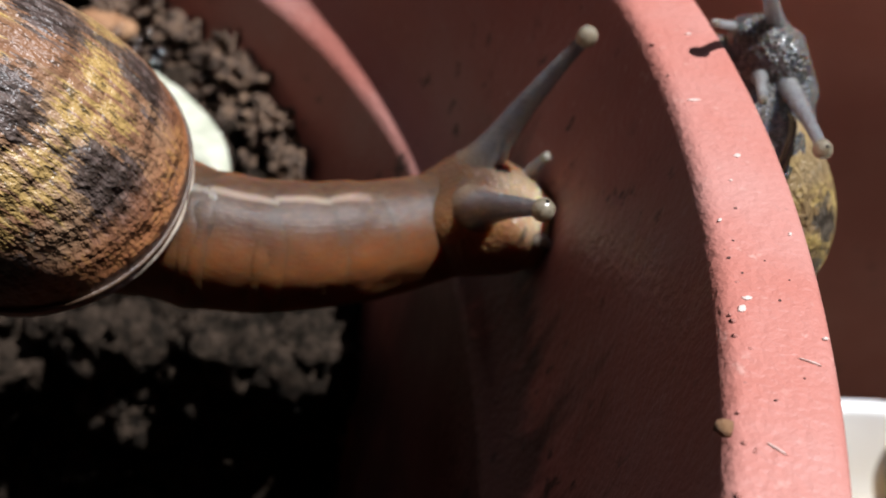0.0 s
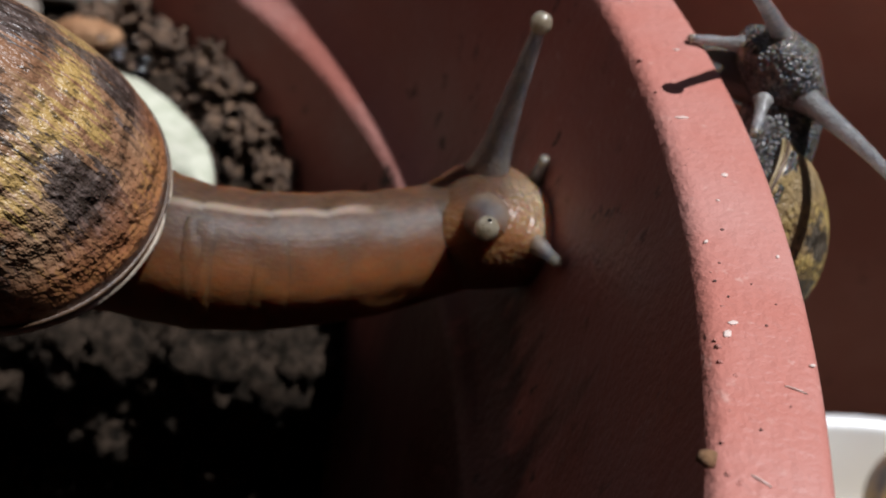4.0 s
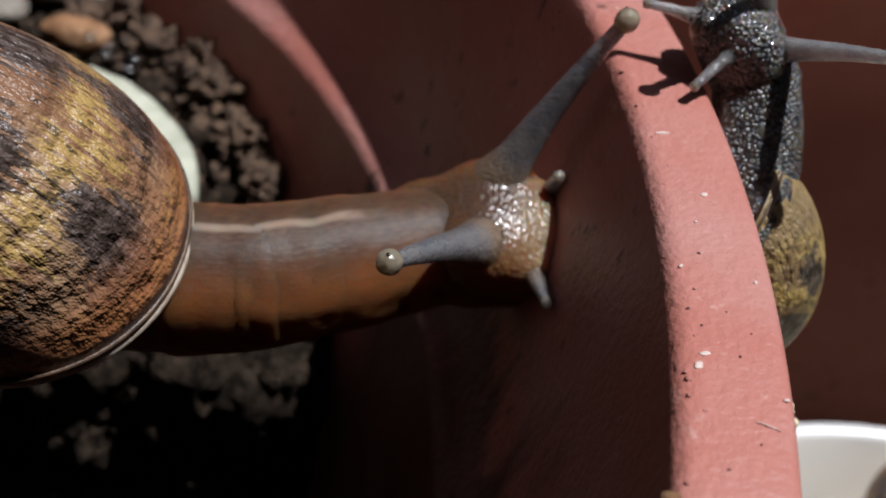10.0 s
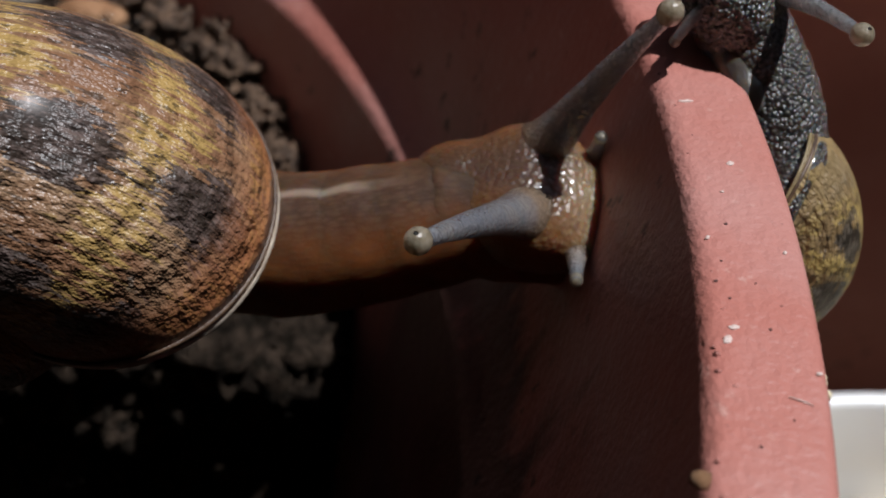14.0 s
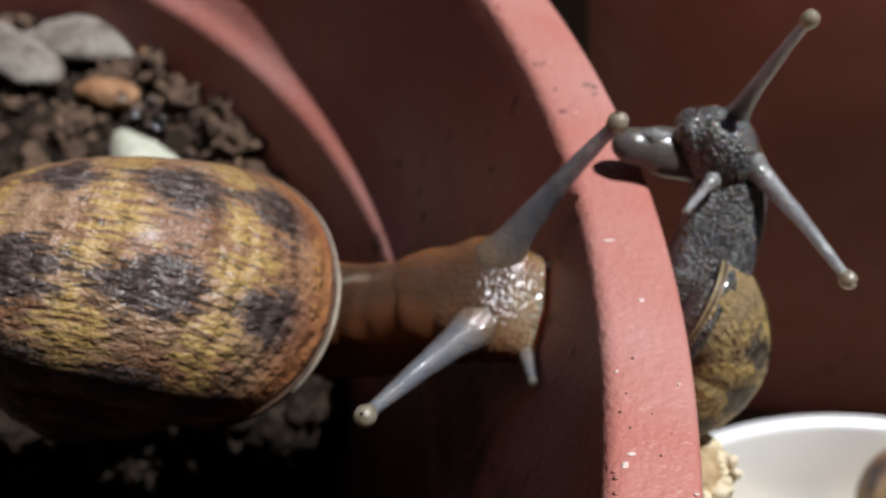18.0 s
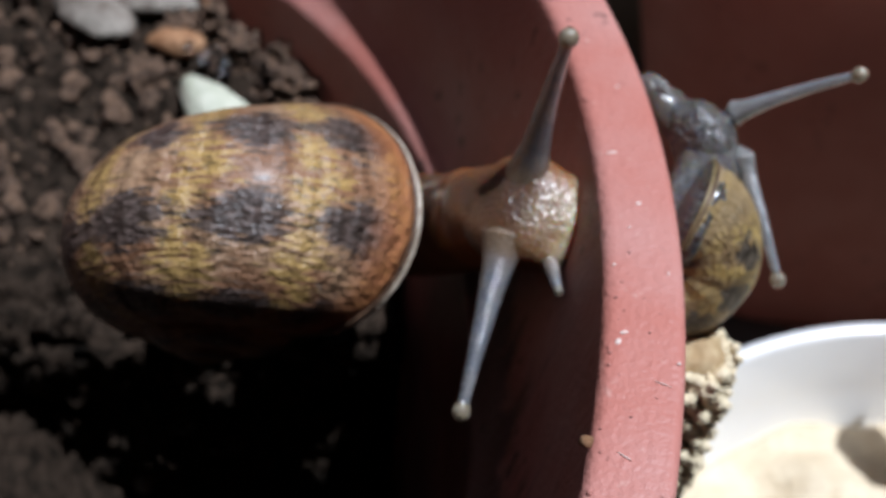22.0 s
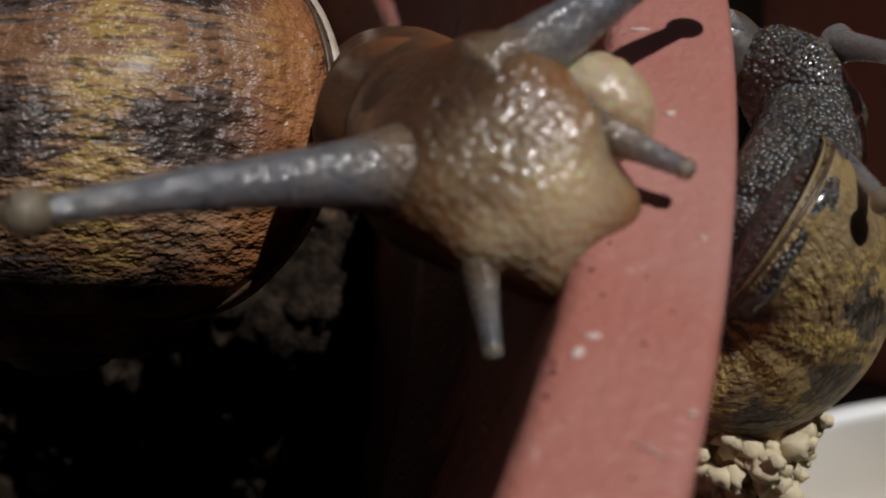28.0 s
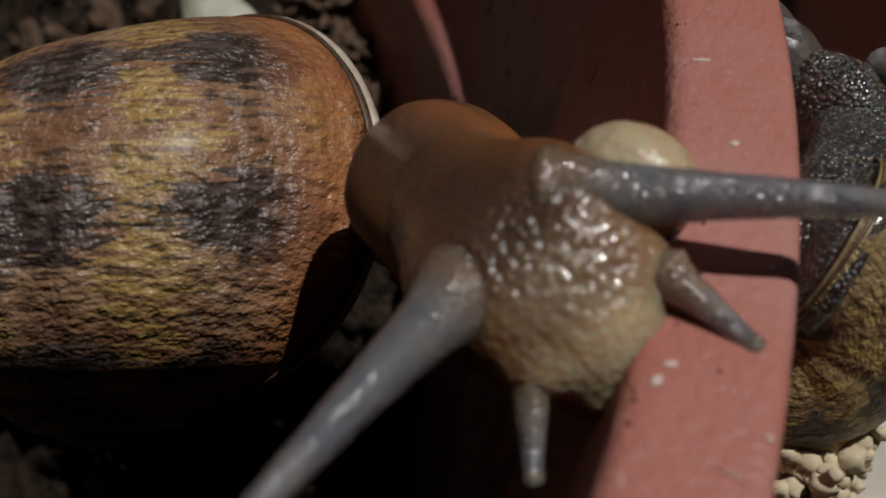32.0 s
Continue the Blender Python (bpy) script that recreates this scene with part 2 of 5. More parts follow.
M_ORANGE_BARK = plain("bark_orange", (0.22, 0.10, 0.04), (0.36, 0.2, 0.1), 300, 0.8, 0.6, 0.0005)
M_STONE = plain("stone", (0.12, 0.12, 0.10), (0.24, 0.24, 0.21), 300, 0.7, 0.5, 0.0004)
M_LEAF = plain("pale_leaf", (0.42, 0.44, 0.33), (0.58, 0.58, 0.47), 400, 0.45, 0.4, 0.0003, 0.2)
M_GROUND = plain("ground", (0.045, 0.045, 0.034), (0.11, 0.105, 0.08), 18, 0.85, 0.5, 0.002)
M_RENDER = plain("render", (0.24, 0.225, 0.16), (0.34, 0.32, 0.24), 25, 0.85, 0.5, 0.001)
M_DARK_SLAB = plain("dark_slab", (0.035, 0.028, 0.022), (0.07, 0.055, 0.042), 30, 0.75, 0.5, 0.001)
M_DISH = plain("dish", (0.80, 0.80, 0.79), (0.84, 0.84, 0.82), 40, 0.25, 0.02, 0.0002, 0.3)
M_MASH = plain("mash", (0.62, 0.50, 0.33), (0.74, 0.63, 0.45), 180, 0.7, 0.7, 0.0012)
M_PASTE = plain("paste", (0.36, 0.24, 0.11), (0.56, 0.44, 0.26), 600, 0.6, 0.6, 0.0006)
M_CRUMB = plain("crumb", (0.80, 0.63, 0.36), (0.92, 0.84, 0.64), 500, 0.6, 0.5, 0.0005)
M_SHELL = shell_material("shell_brown", (0.34, 0.215, 0.125), (0.43, 0.28, 0.088), (0.23, 0.115, 0.06), (0.026, 0.019, 0.017),
                         (0.36, 0.135, 0.052), 7.0, 0.0, (0.5, 120), 5.2)
M_SHELL_FAR = shell_material("shell_yellow", (0.34, 0.24, 0.095), (0.44, 0.31, 0.10), (0.20, 0.13, 0.058), (0.022, 0.018, 0.014),
                             (0.30, 0.21, 0.10), 5.0, -0.06, (1.5, 26), 2.6, 0.8)
M_LIP = plain("shell_lip", (0.40, 0.32, 0.24), (0.60, 0.52, 0.42), 700, 0.35, 0.4, 0.0002, 0.2)
M_LIP_FAR = plain("shell_lip_far", (0.18, 0.13, 0.06), (0.28, 0.22, 0.11), 700, 0.4, 0.4, 0.0002)
M_LIP_DARK = plain("lip_skin", (0.05, 0.03, 0.02), (0.12, 0.07, 0.04), 900, 0.4)
# the orange flank colour stands in for light glowing through the neck
M_NECK = skin_material("skin_neck", (0.066, 0.032, 0.017), (0.25, 0.082, 0.020), (0.17, 0.105, 0.065, 0.22), (0.045, 0.021, 0.012, 0.3), 0.32, 0.0, 3600, 0.09, None, 0.4, 0.005, 0.52, 0.3)
M_HEAD = skin_material("skin_head", (0.32, 0.235, 0.150), (0.22, 0.095, 0.036), (0.48, 0.40, 0.28, 0.35), (0.15, 0.088, 0.052, 0.3), 0.0, 0.4, 2600, 0.5, (0.080, 0.041, 0.023), 1.0, 0.004, front=(0.52, 0.41, 0.26))
M_MOUTH = skin_material("skin_mouth", (0.50, 0.41, 0.275), (0.46, 0.31, 0.16), (0.60, 0.51, 0.36, 0.4), (0.4, 0.28, 0.15, 0.2), 0.0, 0.2, 1500)
M_DARK_HEAD = skin_material("skin_dark", (0.055, 0.05, 0.048), (0.03, 0.026, 0.024), (0.22, 0.21, 0.195, 0.5), (0.015, 0.013, 0.013, 0.6), 0.0, 1.0, 3600, 1.0, None, 1.0, 0.001)
M_FOOT = skin_material("skin_foot", (0.10, 0.088, 0.078), (0.085, 0.07, 0.058), (0.13, 0.115, 0.10, 0.2), (0.06, 0.05, 0.044, 0.3), 0.0, 0.12, 3000, 0.15)
M_PALE_MOUTH = skin_material("skin_pale_mouth", (0.20, 0.16, 0.125), (0.18, 0.12, 0.08), (0.34, 0.29, 0.22, 0.3), (0.2, 0.15, 0.1, 0.3), 0.0, 0.7, 1600)


def feeler_material(name, base, tipcol, grain, root=None):
    """Translucent wet skin; the foot takes on the colour of the head."""
    m = Mat(name, 0.25, 1.0)
    c = m.coord()
    col = m.mix(m.ramp(m.noise(c, 700, 3), 0.35, 0.7), base, tipcol)
    cell = m.voronoi(c, 3600)
    if root:
        sep = m.t.nodes.new("ShaderNodeSeparateXYZ")
        m.t.links.new(c, sep.inputs[0])
        foot = m.ramp(m.math("ADD", sep.outputs[0], m.math("MULTIPLY", m.noise(c, 900, 2), 0.0012)), 0.0046, 0.0014)
        col = m.mix(foot, col, m.mix(m.ramp(cell, 0.6, 0.3), root, tuple(min(0.8, 1.2 * k) for k in root)))
        m.set("Transmission Weight", m.math("MULTIPLY", m.math("SUBTRACT", 1.0, foot), 0.5))
    else:
        m.set("Transmission Weight", 0.3)
    m.set("Base Color", col)
    m.flesh(1.0, (1.0, 0.92, 0.85), 0.0035)
    m.set("IOR", 1.36)
    wet = m.bump(m.math("SUBTRACT", 1.0, cell), grain, 0.00022)
    m.set("Coat Normal", wet)
    m.p.inputs["Coat Roughness"].default_value = 0.1
    return m.m


M_FEELER = feeler_material("feeler_grey", (0.22, 0.23, 0.26), (0.30, 0.29, 0.285), 0.55, (0.17, 0.12, 0.08))
M_FEELER_DARK = feeler_material("feeler_dark", (0.30, 0.305, 0.32), (0.40, 0.40, 0.41), 0.4, (0.17, 0.165, 0.16))
M_KNOB = feeler_material("feeler_knob", (0.22, 0.185, 0.13), (0.32, 0.27, 0.20), 0.2)
M_EYE = plain("eye", (0.01, 0.009, 0.008), (0.02, 0.016, 0.014), 2000, 0.15)
M_GLASS = Mat("water", 0.16)
M_GLASS.set("Transmission Weight", 1.0), M_GLASS.set("IOR", 1.33)
M_GLASS = M_GLASS.m


# ---- mesh helpers ----
def mesh_of(verts, faces, material, smooth=True, uvs=None):
    me = bpy.data.meshes.new("mesh")
    me.from_pydata([tuple(v) for v in verts], [], faces)
    if smooth:
        me.polygons.foreach_set("use_smooth", [True] * len(me.polygons))
    if uvs is not None:
        layer = me.uv_layers.new(name="UVMap")
        idx = np.empty(len(me.loops), dtype=np.int64)
        me.loops.foreach_get("vertex_index", idx)
        layer.data.foreach_set("uv", np.asarray(uvs, dtype=np.float32)[idx].ravel())
    me.materials.append(material)
    me.update()
    return me


def part(name, mesh, parent, label="", m=None):
    ob = new(name, mesh)
    ob.parent = parent
    if m is not None:
        ob.matrix_basis = m
    return tagged(ob, label)


def thing(name, label, category, m=None, group="", kind="", mesh=None):
    ob = new(name, mesh)
    if m is not None:
        ob.matrix_basis = m
    return tagged(ob, label, category, group, kind)


def grid_faces(nu, nv, close_v=True):
    faces = []
    for i in range(nu - 1):
        for j in range(nv if close_v else nv - 1):
            k = (j + 1) % nv
            faces.append((i * nv + j, i * nv + k, (i + 1) * nv + k, (i + 1) * nv + j))
    return faces


def lathe(profile, steps, material, wobble=0.0):
    """A ring turned from an (r, z) profile that closes on itself."""
    verts, n = [], len(profile)
    for i in range(steps):
        a = 2 * math.pi * i / steps
        for r, z in profile:
            s = wobble * noise.noise(Vector((math.cos(a) * 2.2, math.sin(a) * 2.2, z * 60)))
            verts.append(((r + s) * math.cos(a), (r + s) * math.sin(a), z + s * 0.5))
    faces = []
    for i in range(steps):
        k = (i + 1) % steps
        for j in range(n):
            l = (j + 1) % n
            faces.append((i * n + j, k * n + j, k * n + l, i * n + l))
    return mesh_of(verts, faces, material)


def rounded(points, rad, steps=4):
    """Rounds the corners of a closed (r, z) outline."""
    out, n = [], len(points)
    for i in range(n):
        p, a, b = (Vector(points[k % n]) for k in (i, i - 1, i + 1))
        ua, ub = (a - p), (b - p)
        d = min(rad, ua.length * 0.45, ub.length * 0.45)
        s, e = p + ua.normalized() * d, p + ub.normalized() * d
        for k in range(steps + 1):
            t = k / steps
            q = s * (1 - t) ** 2 + p * 2 * t * (1 - t) + e * t * t
            out.append((q.x, q.y))
    return out


def lump(material, seed, rough=0.35, squash=(1, 1, 1), level=2, freq=1.6):
    bm = bmesh.new()
    bmesh.ops.create_icosphere(bm, subdivisions=level, radius=1)
    off = Vector((seed * 7.3, seed * 3.1, seed * 5.7))
    for v in bm.verts:
        k = 1 + rough * noise.fractal(v.co * freq + off, 0.8, 2.2, 4)
        v.co = Vector([v.co[i] * squash[i] * k for i in range(3)])
    me = bpy.data.meshes.new("lump")
    bm.to_mesh(me), bm.free()
    me.polygons.foreach_set("use_smooth", [True] * len(me.polygons))
    me.materials.append(material)
    return me


def place(p, direction, up=(0, 0, 1), scale=1.0):
    """A pose at p whose x axis points along direction, z as near to up as can be."""
    x = Vector(direction).normalized()
    y = Vector(up).cross(x).normalized()
    z = x.cross(y)
    m = Matrix((x, y, z)).transposed().to_4x4()
    return Matrix.Translation(p) @ m @ Matrix.Scale(scale, 4)


# ---- the pots ----
RIM_OUT, RIM_IN, SOIL = 0.1155, 0.1098, -0.044
GROUND = -0.18

pot = thing("flower_pot", "worn terracotta-red flower pot with a flat rim, filled with dark soil", "flower pot")
outline = rounded([(RIM_OUT, 0.0), (0.1142, -0.034), (0.1075, -0.037), (0.086, GROUND), (0.0, GROUND), (0.0, GROUND + 0.006),
                   (0.080, GROUND + 0.006), (0.0965, -0.045), (0.0998, -0.0270), (0.1018, -0.0254), (0.1034, -0.0226), (0.1044, -0.0190), (0.1060, -0.0130), (RIM_IN, 0.0)], 0.0009)
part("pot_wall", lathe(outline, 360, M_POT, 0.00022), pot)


def on_rim(x, y):
    return (x * 1.1, y * 1.1, 0.0)


specks = [  # place on the rim, half length, half width, turn, pale or dark
    (0.0991, 0.0199, 0.0008, 0.00022, 15, 1), (0.1013, 0.0149, 0.0004, 0.00035, 40, 1), (0.1007, 0.0024, 0.0005, 0.0004, 70, 1),
    (0.0945, 0.0356, 0.0006, 0.00035, 30, 0), (0.1009, 0.0101, 0.0004, 0.0003, 10, 0), (0.1006, 0.0074, 0.0003, 0.0002, 5, 0),
    (0.1026, 0.0034, 0.0003, 0.00025, 50, 0), (0.1009, 0.0050, 0.0003, 0.0002, 80, 0), (0.1036, 0.0086, 0.00025, 0.0002, 80, 1),
    (0.1036, -0.0005, 0.0010, 0.00008, 165, 1), (0.1010, 0.0032, 0.0005, 0.0003, 20, 1), (0.1045, 0.0012, 0.0003, 0.0002, 20, 1),
    (0.1003, 0.0060, 0.0004, 0.00025, 25, 0), (0.1000, 0.0089, 0.0003, 0.0002, 60, 1), (0.1016, -0.006, 0.0009, 0.0001, 150, 1),
    (0.1021, 0.0062, 0.0002, 0.00015, 60, 0), (0.1032, 0.0050, 0.0002, 0.00015, 10, 0), (0.1008, 0.0125, 0.0002, 0.00015, 10, 1),
    (0.1018, -0.0032, 0.00035, 0.0002, 10, 0), (0.0990, 0.0275, 0.00035, 0.0002, 10, 1), (0.0962, 0.0330, 0.0002, 0.0002, 10, 1)]
SPECK_PALE, SPECK_DARK = lump(M_FLECK, 3, 0.4, (1, 1, 1), 2), lump(M_PIT, 4, 0.4, (1, 1, 1), 2)
for x, y, ln, wd, turn, pale in specks:
    p = on_rim(x, y)
    part("fleck" if pale else "pit", SPECK_PALE if pale else SPECK_DARK, pot, "",
         pose(p[0], p[1], 0.00003, 0, 0, turn) @ Matrix.Diagonal((ln * (0.55 if pale else 0.30), wd * (0.55 if pale else 0.34), 0.00010 if pale else 0.00005, 1)))
rng = random.Random(21)
for k in range(4):
    a, r, pale = radians(rng.uniform(-5, 20)), rng.uniform(RIM_IN + 0.0008, RIM_OUT - 0.0006), rng.random() < 0.2
    size = rng.uniform(0.00004, 0.00008)
    part("fleck" if pale else "pit", SPECK_PALE if pale else SPECK_DARK, pot, "",
         pose(r * math.cos(a), r * math.sin(a), 0.00003, 0, 0, rng.uniform(0, 180)) @ Matrix.Diagonal((size, size * rng.uniform(0.5, 1), 0.00006, 1)))
GRAIN = [lump(M_POT, 12 + s, 0.5, (1, 1, 0.7), 2, 1.7) for s in range(3)]
for k in range(40):
    a = radians(rng.uniform(-6, 32))
    r = RIM_IN + rng.uniform(0.0003, 0.0014)
    part("grain", GRAIN[k % 3], pot, "", pose(r * math.cos(a), r * math.sin(a), -0.00004, 0, 0, rng.uniform(0, 360)) @ Matrix.Scale(rng.uniform(0.00007, 0.00017), 4))
part("soil_crumb", lump(M_ORANGE_BARK, 9, 0.6), pot, "", pose(0.1093, -0.0060, 0.0002) @ Matrix.Scale(0.00045, 4))


def planter_mesh(material):
    """A deep planter with a flared, softly rounded plan: outer wall, rim and inner wall as one closed skin."""
    profile = rounded([(0.0, 0.0), (0.0, 0.004), (-0.001, 0.03), (-0.0164, 0.134), (-0.0115, 0.135), (0.006, 0.012), (0.012, 0.006)], 0.0016, 3)
    verts, n, steps = [], len(profile), 40
    for cx, cy, a0 in ((0.035, 0.035, 180), (0.33, 0.035, 270), (0.33, 0.045, 0), (0.035, 0.045, 90)):
        for i in range(steps):
            a = radians(a0 + 90 * i / (steps - 1))
            for inset, z in profile:
                r = 0.035 - inset
                verts.append((cx + r * math.cos(a), cy + r * math.sin(a), z))
    rings = 4 * steps
    faces = []
    for i in range(rings):
        k = (i + 1) % rings
        for j in range(n):
            l = (j + 1) % n
            faces.append((i * n + j, k * n + j, k * n + l, i * n + l))
    return mesh_of(verts, faces, material)


other = thing("planter", "large terracotta-red planter standing behind on the ground", "planter", pose(0.121, 0.161, GROUND))
part("planter_wall", planter_mesh(M_POT_OTHER), other)
verts, n = [], 12
for cx, cy, a0 in ((0.035, 0.035, 180), (0.33, 0.035, 270), (0.33, 0.045, 0), (0.035, 0.045, 90)):
    for i in range(24):
        a = radians(a0 + 90 * i / 23)
        for q in range(n):
            g = 2 * math.pi * q / n
            r = 0.035 + 0.0140 + 0.0036 * math.cos(g)
            verts.append((cx + r * math.cos(a), cy + r * math.sin(a), 0.1345 + 0.0030 * math.sin(g)))
part("planter_rim", mesh_of(verts, [(i * n + j, ((i + 1) % 96) * n + j, ((i + 1) % 96) * n + (j + 1) % n, i * n + (j + 1) % n) for i in range(96) for j in range(n)], M_POT_OTHER), other, "rounded planter rim")

bm = bmesh.new()
bmesh.ops.create_grid(bm, x_segments=60, y_segments=60, size=40)
for v in bm.verts:
    v.co.z = GROUND - 0.0005
me = bpy.data.meshes.new("ground")
bm.to_mesh(me), bm.free()
me.materials.append(M_GROUND)
thing("ground", "grey-green concrete ground under the pots", "ground", kind="structure", mesh=me)

# ---- a yard wall behind; dark slabs added unseen around and above to block light ----
def slab(name, lo, hi, material, label, category):
    bm = bmesh.new()
    bmesh.ops.create_cube(bm, size=1)
    for v in bm.verts:
        v.co = Vector([lo[i] if v.co[i] < 0 else hi[i] for i in range(3)])
    me = bpy.data.meshes.new(name)
    bm.to_mesh(me), bm.free()
    me.materials.append(material)
    return thing(name, label, category, kind="structure", mesh=me)


SHADE_Z = 0.45
slab("wall_north", (-0.45, 0.27, GROUND), (2.0, 0.30, 0.5), M_RENDER, "grey-green rendered yard wall behind the planter", "wall")
# three dark slabs added out of view to cut low sky light
slab("shade_west", (-0.48, -1.2, GROUND), (-0.45, 0.27, 1.2), M_DARK_SLAB, "dark slab added out of view to cut sky light", "wall")
slab("shade_south", (-0.45, -1.2, GROUND), (0.9, -1.17, 1.2), M_DARK_SLAB, "dark slab added out of view to cut sky light", "wall")
slab("shade_east", (0.9, -1.2, GROUND), (0.93, 0.27, 0.7), M_DARK_SLAB, "dark slab added out of view to cut sky light", "wall")
# overhead slab added out of view; it shades the pot's front from the sky
slab("roof", (-0.45, -1.17, SHADE_Z), (0.9, -0.0065, SHADE_Z + 0.02), M_DARK_SLAB, "dark slab added overhead, out of view, to block light", "roof")

# ---- the dish with its food ----
DISH = Vector((0.1660, 0.0265, GROUND))
dish = thing("dish", "deep white glazed bowl standing on the ground beside the pot", "dish", Matrix.Translation(DISH))
dish_outline = rounded([(0.0585, 0.093), (0.0562, 0.080), (0.036, 0.0), (0.0, 0.0), (0.0, 0.004), (0.033, 0.004), (0.0535, 0.080), (0.0560, 0.093)], 0.0012)
part("bowl", lathe(dish_outline, 180, M_DISH), dish)
verts, nu, nv = [], 30, 72
for i in range(nu):
    for j in range(nv):
        a, r = 2 * math.pi * j / nv, i / (nu - 1)
        reach = 0.0525 + 0.0010 * noise.noise(Vector((2 * math.cos(a), 2 * math.sin(a), 7)))
        x, y = r * reach * math.cos(a), r * reach * math.sin(a)
        z = 0.075 + 0.009 * (1 - r * r) + 0.0032 * noise.fractal(Vector((x * 90, y * 90, 0.3)), 0.9, 2.1, 4)
        verts.append((x, y, z if i < nu - 1 else 0.060))
mash = thing("mash", "lumpy cream-coloured mash heaped in the white bowl", "food", Matrix.Translation(DISH),
             mesh=mesh_of(verts, grid_faces(nu, nv), M_MASH))
for k in range(14):
    a, r = 2.4 * k, 0.010 * math.sqrt(k)
    part("mash_lump", lump(M_MASH, 100 + k, 0.3, (0.0042, 0.0034, 0.0024), 3), mash, "",
         pose(r * math.cos(a) - 0.006, r * math.sin(a) - 0.002, 0.0755 + 0.009 * (1 - (r / 0.047) ** 2), 10, 0, 70 * k))

# ---- soil ----
def soil_height(x, y):
    """A bank of soil behind, falling steeply into a hollow in front."""
    p = Vector((x, y, 0))
    z = SOIL + 0.0035 * noise.noise(p * 55) + 0.0022 * noise.fractal(p * 190, 0.8, 2.2, 3)
    edge = 0.036 + 0.0015 * noise.noise(p * 40 + Vector((5, 2, 1))) + 0.12 * (x - 0.042) + 0.25 * max(0.0, x - 0.075)
    z -= 0.046 * max(0.0, min(1.0, (edge - y) / 0.0034)) * (0.42 + 0.58 * max(0.0, min(1.0, (x - 0.038) / 0.012)))
    return z + 0.0017 * noise.fractal(p * 620 + Vector((3, 1, 2)), 0.7, 2.2, 3) + 0.007 * max(0.0, min(1.0, (y - 0.045) / 0.04))


verts, nu, nv = [], 170, 440
for i in range(nu):
    for j in range(nv):
        a, r = 2 * math.pi * j / nv, 0.0965 * (i + 0.02) / (nu - 1)
        verts.append((r * math.cos(a), r * math.sin(a), soil_height(r * math.cos(a), r * math.sin(a))))
thing("soil", "dark damp crumbly potting soil filling the pot", "soil", kind="stuff", mesh=mesh_of(verts, grid_faces(nu, nv), M_SOIL))

rng = random.Random(5)
lumps = [lump(M_CLOD, s, 0.55, (1, 0.85, 0.7), 2, 1.9) for s in range(5)]
verts, faces = [], []
for k in range(8000):
    a, r = rng.uniform(0, 2 * math.pi), 0.0960 * math.sqrt(rng.random())
    x, y = r * math.cos(a), r * math.sin(a)
    size = 0.0003 + 0.0018 * rng.random() ** 4
    if abs(soil_height(x, y + 0.002) - soil_height(x, y - 0.002)) > 0.008 or soil_height(x, y) < -0.06:
        continue
    m = Matrix.Translation((x, y, soil_height(x, y) + size * 0.25)) @ Euler([rng.uniform(0, 6.28) for _ in range(3)]).to_matrix().to_4x4() @ Matrix.Scale(size, 4)
    src = lumps[k % 5]
    base = len(verts)
    verts += [m @ v.co for v in src.vertices]
    faces += [tuple(base + i for i in p.vertices) for p in src.polygons]
thing("soil_crumbs", "small brown crumbs of soil strewn over the pot's surface", "soil", kind="stuff", mesh=mesh_of(verts, faces, M_CLOD))

face_lumps = [lump(M_SOIL, 30 + s, 0.6, (1, 0.8, 0.85), 3, 1.8) for s in range(4)]
verts, faces = [], []
for k in range(640):
    x = rng.uniform(0.005, 0.088)
    y = 0.036 + 0.0015 * noise.noise(Vector((x, 0.036, 0)) * 40 + Vector((5, 2, 1))) + 0.12 * (x - 0.042) + 0.25 * max(0.0, x - 0.075) - 0.0034
    if x * x + y * y > 0.0088:
        continue
    size = 0.0012 + 0.0035 * rng.random() ** 2
    m = Matrix.Translation((x, y + rng.uniform(0, 0.003), rng.uniform(-0.09, -0.0455))) @ Euler([rng.uniform(0, 6.28) for _ in range(3)]).to_matrix().to_4x4() @ Matrix.Scale(size, 4)
    src = face_lumps[k % 4]
    base = len(verts)
    verts += [m @ v.co for v in src.vertices]
    faces += [tuple(base + i for i in p.vertices) for p in src.polygons]
thing("soil_lumps", "dark wet lumps of soil in the bank's steep face", "soil", kind="stuff", mesh=mesh_of(verts, faces, M_SOIL))

for k, (x, y, size) in enumerate([(0.067, 0.0707, 0.0042), (0.0715, 0.064, 0.0036), (0.064, 0.074, 0.004), (0.0745, 0.0585, 0.0026), (0.057, 0.078, 0.0045),
                                  (0.052, 0.0835, 0.004),
                                  (0.047, 0.079, 0.0036), (0.044, 0.071, 0.003), (0.062, 0.081, 0.0026)]):
    thing("soil_clod", "brown clod of crumbly damp soil", "soil clod", pose(x, y, soil_height(x, y) + size * 0.45, 20 * k, 35 * k, 50 * k),
          "clods of soil", mesh=lump(M_CLOD, 20 + k, 0.8, (size * 0.85, size * 0.75, size * 0.65), 5, 2.3))


def chip(material, ln, wd, th, seed):
    return lump(material, seed, 0.28, (ln, wd, th), 3, 1.3)


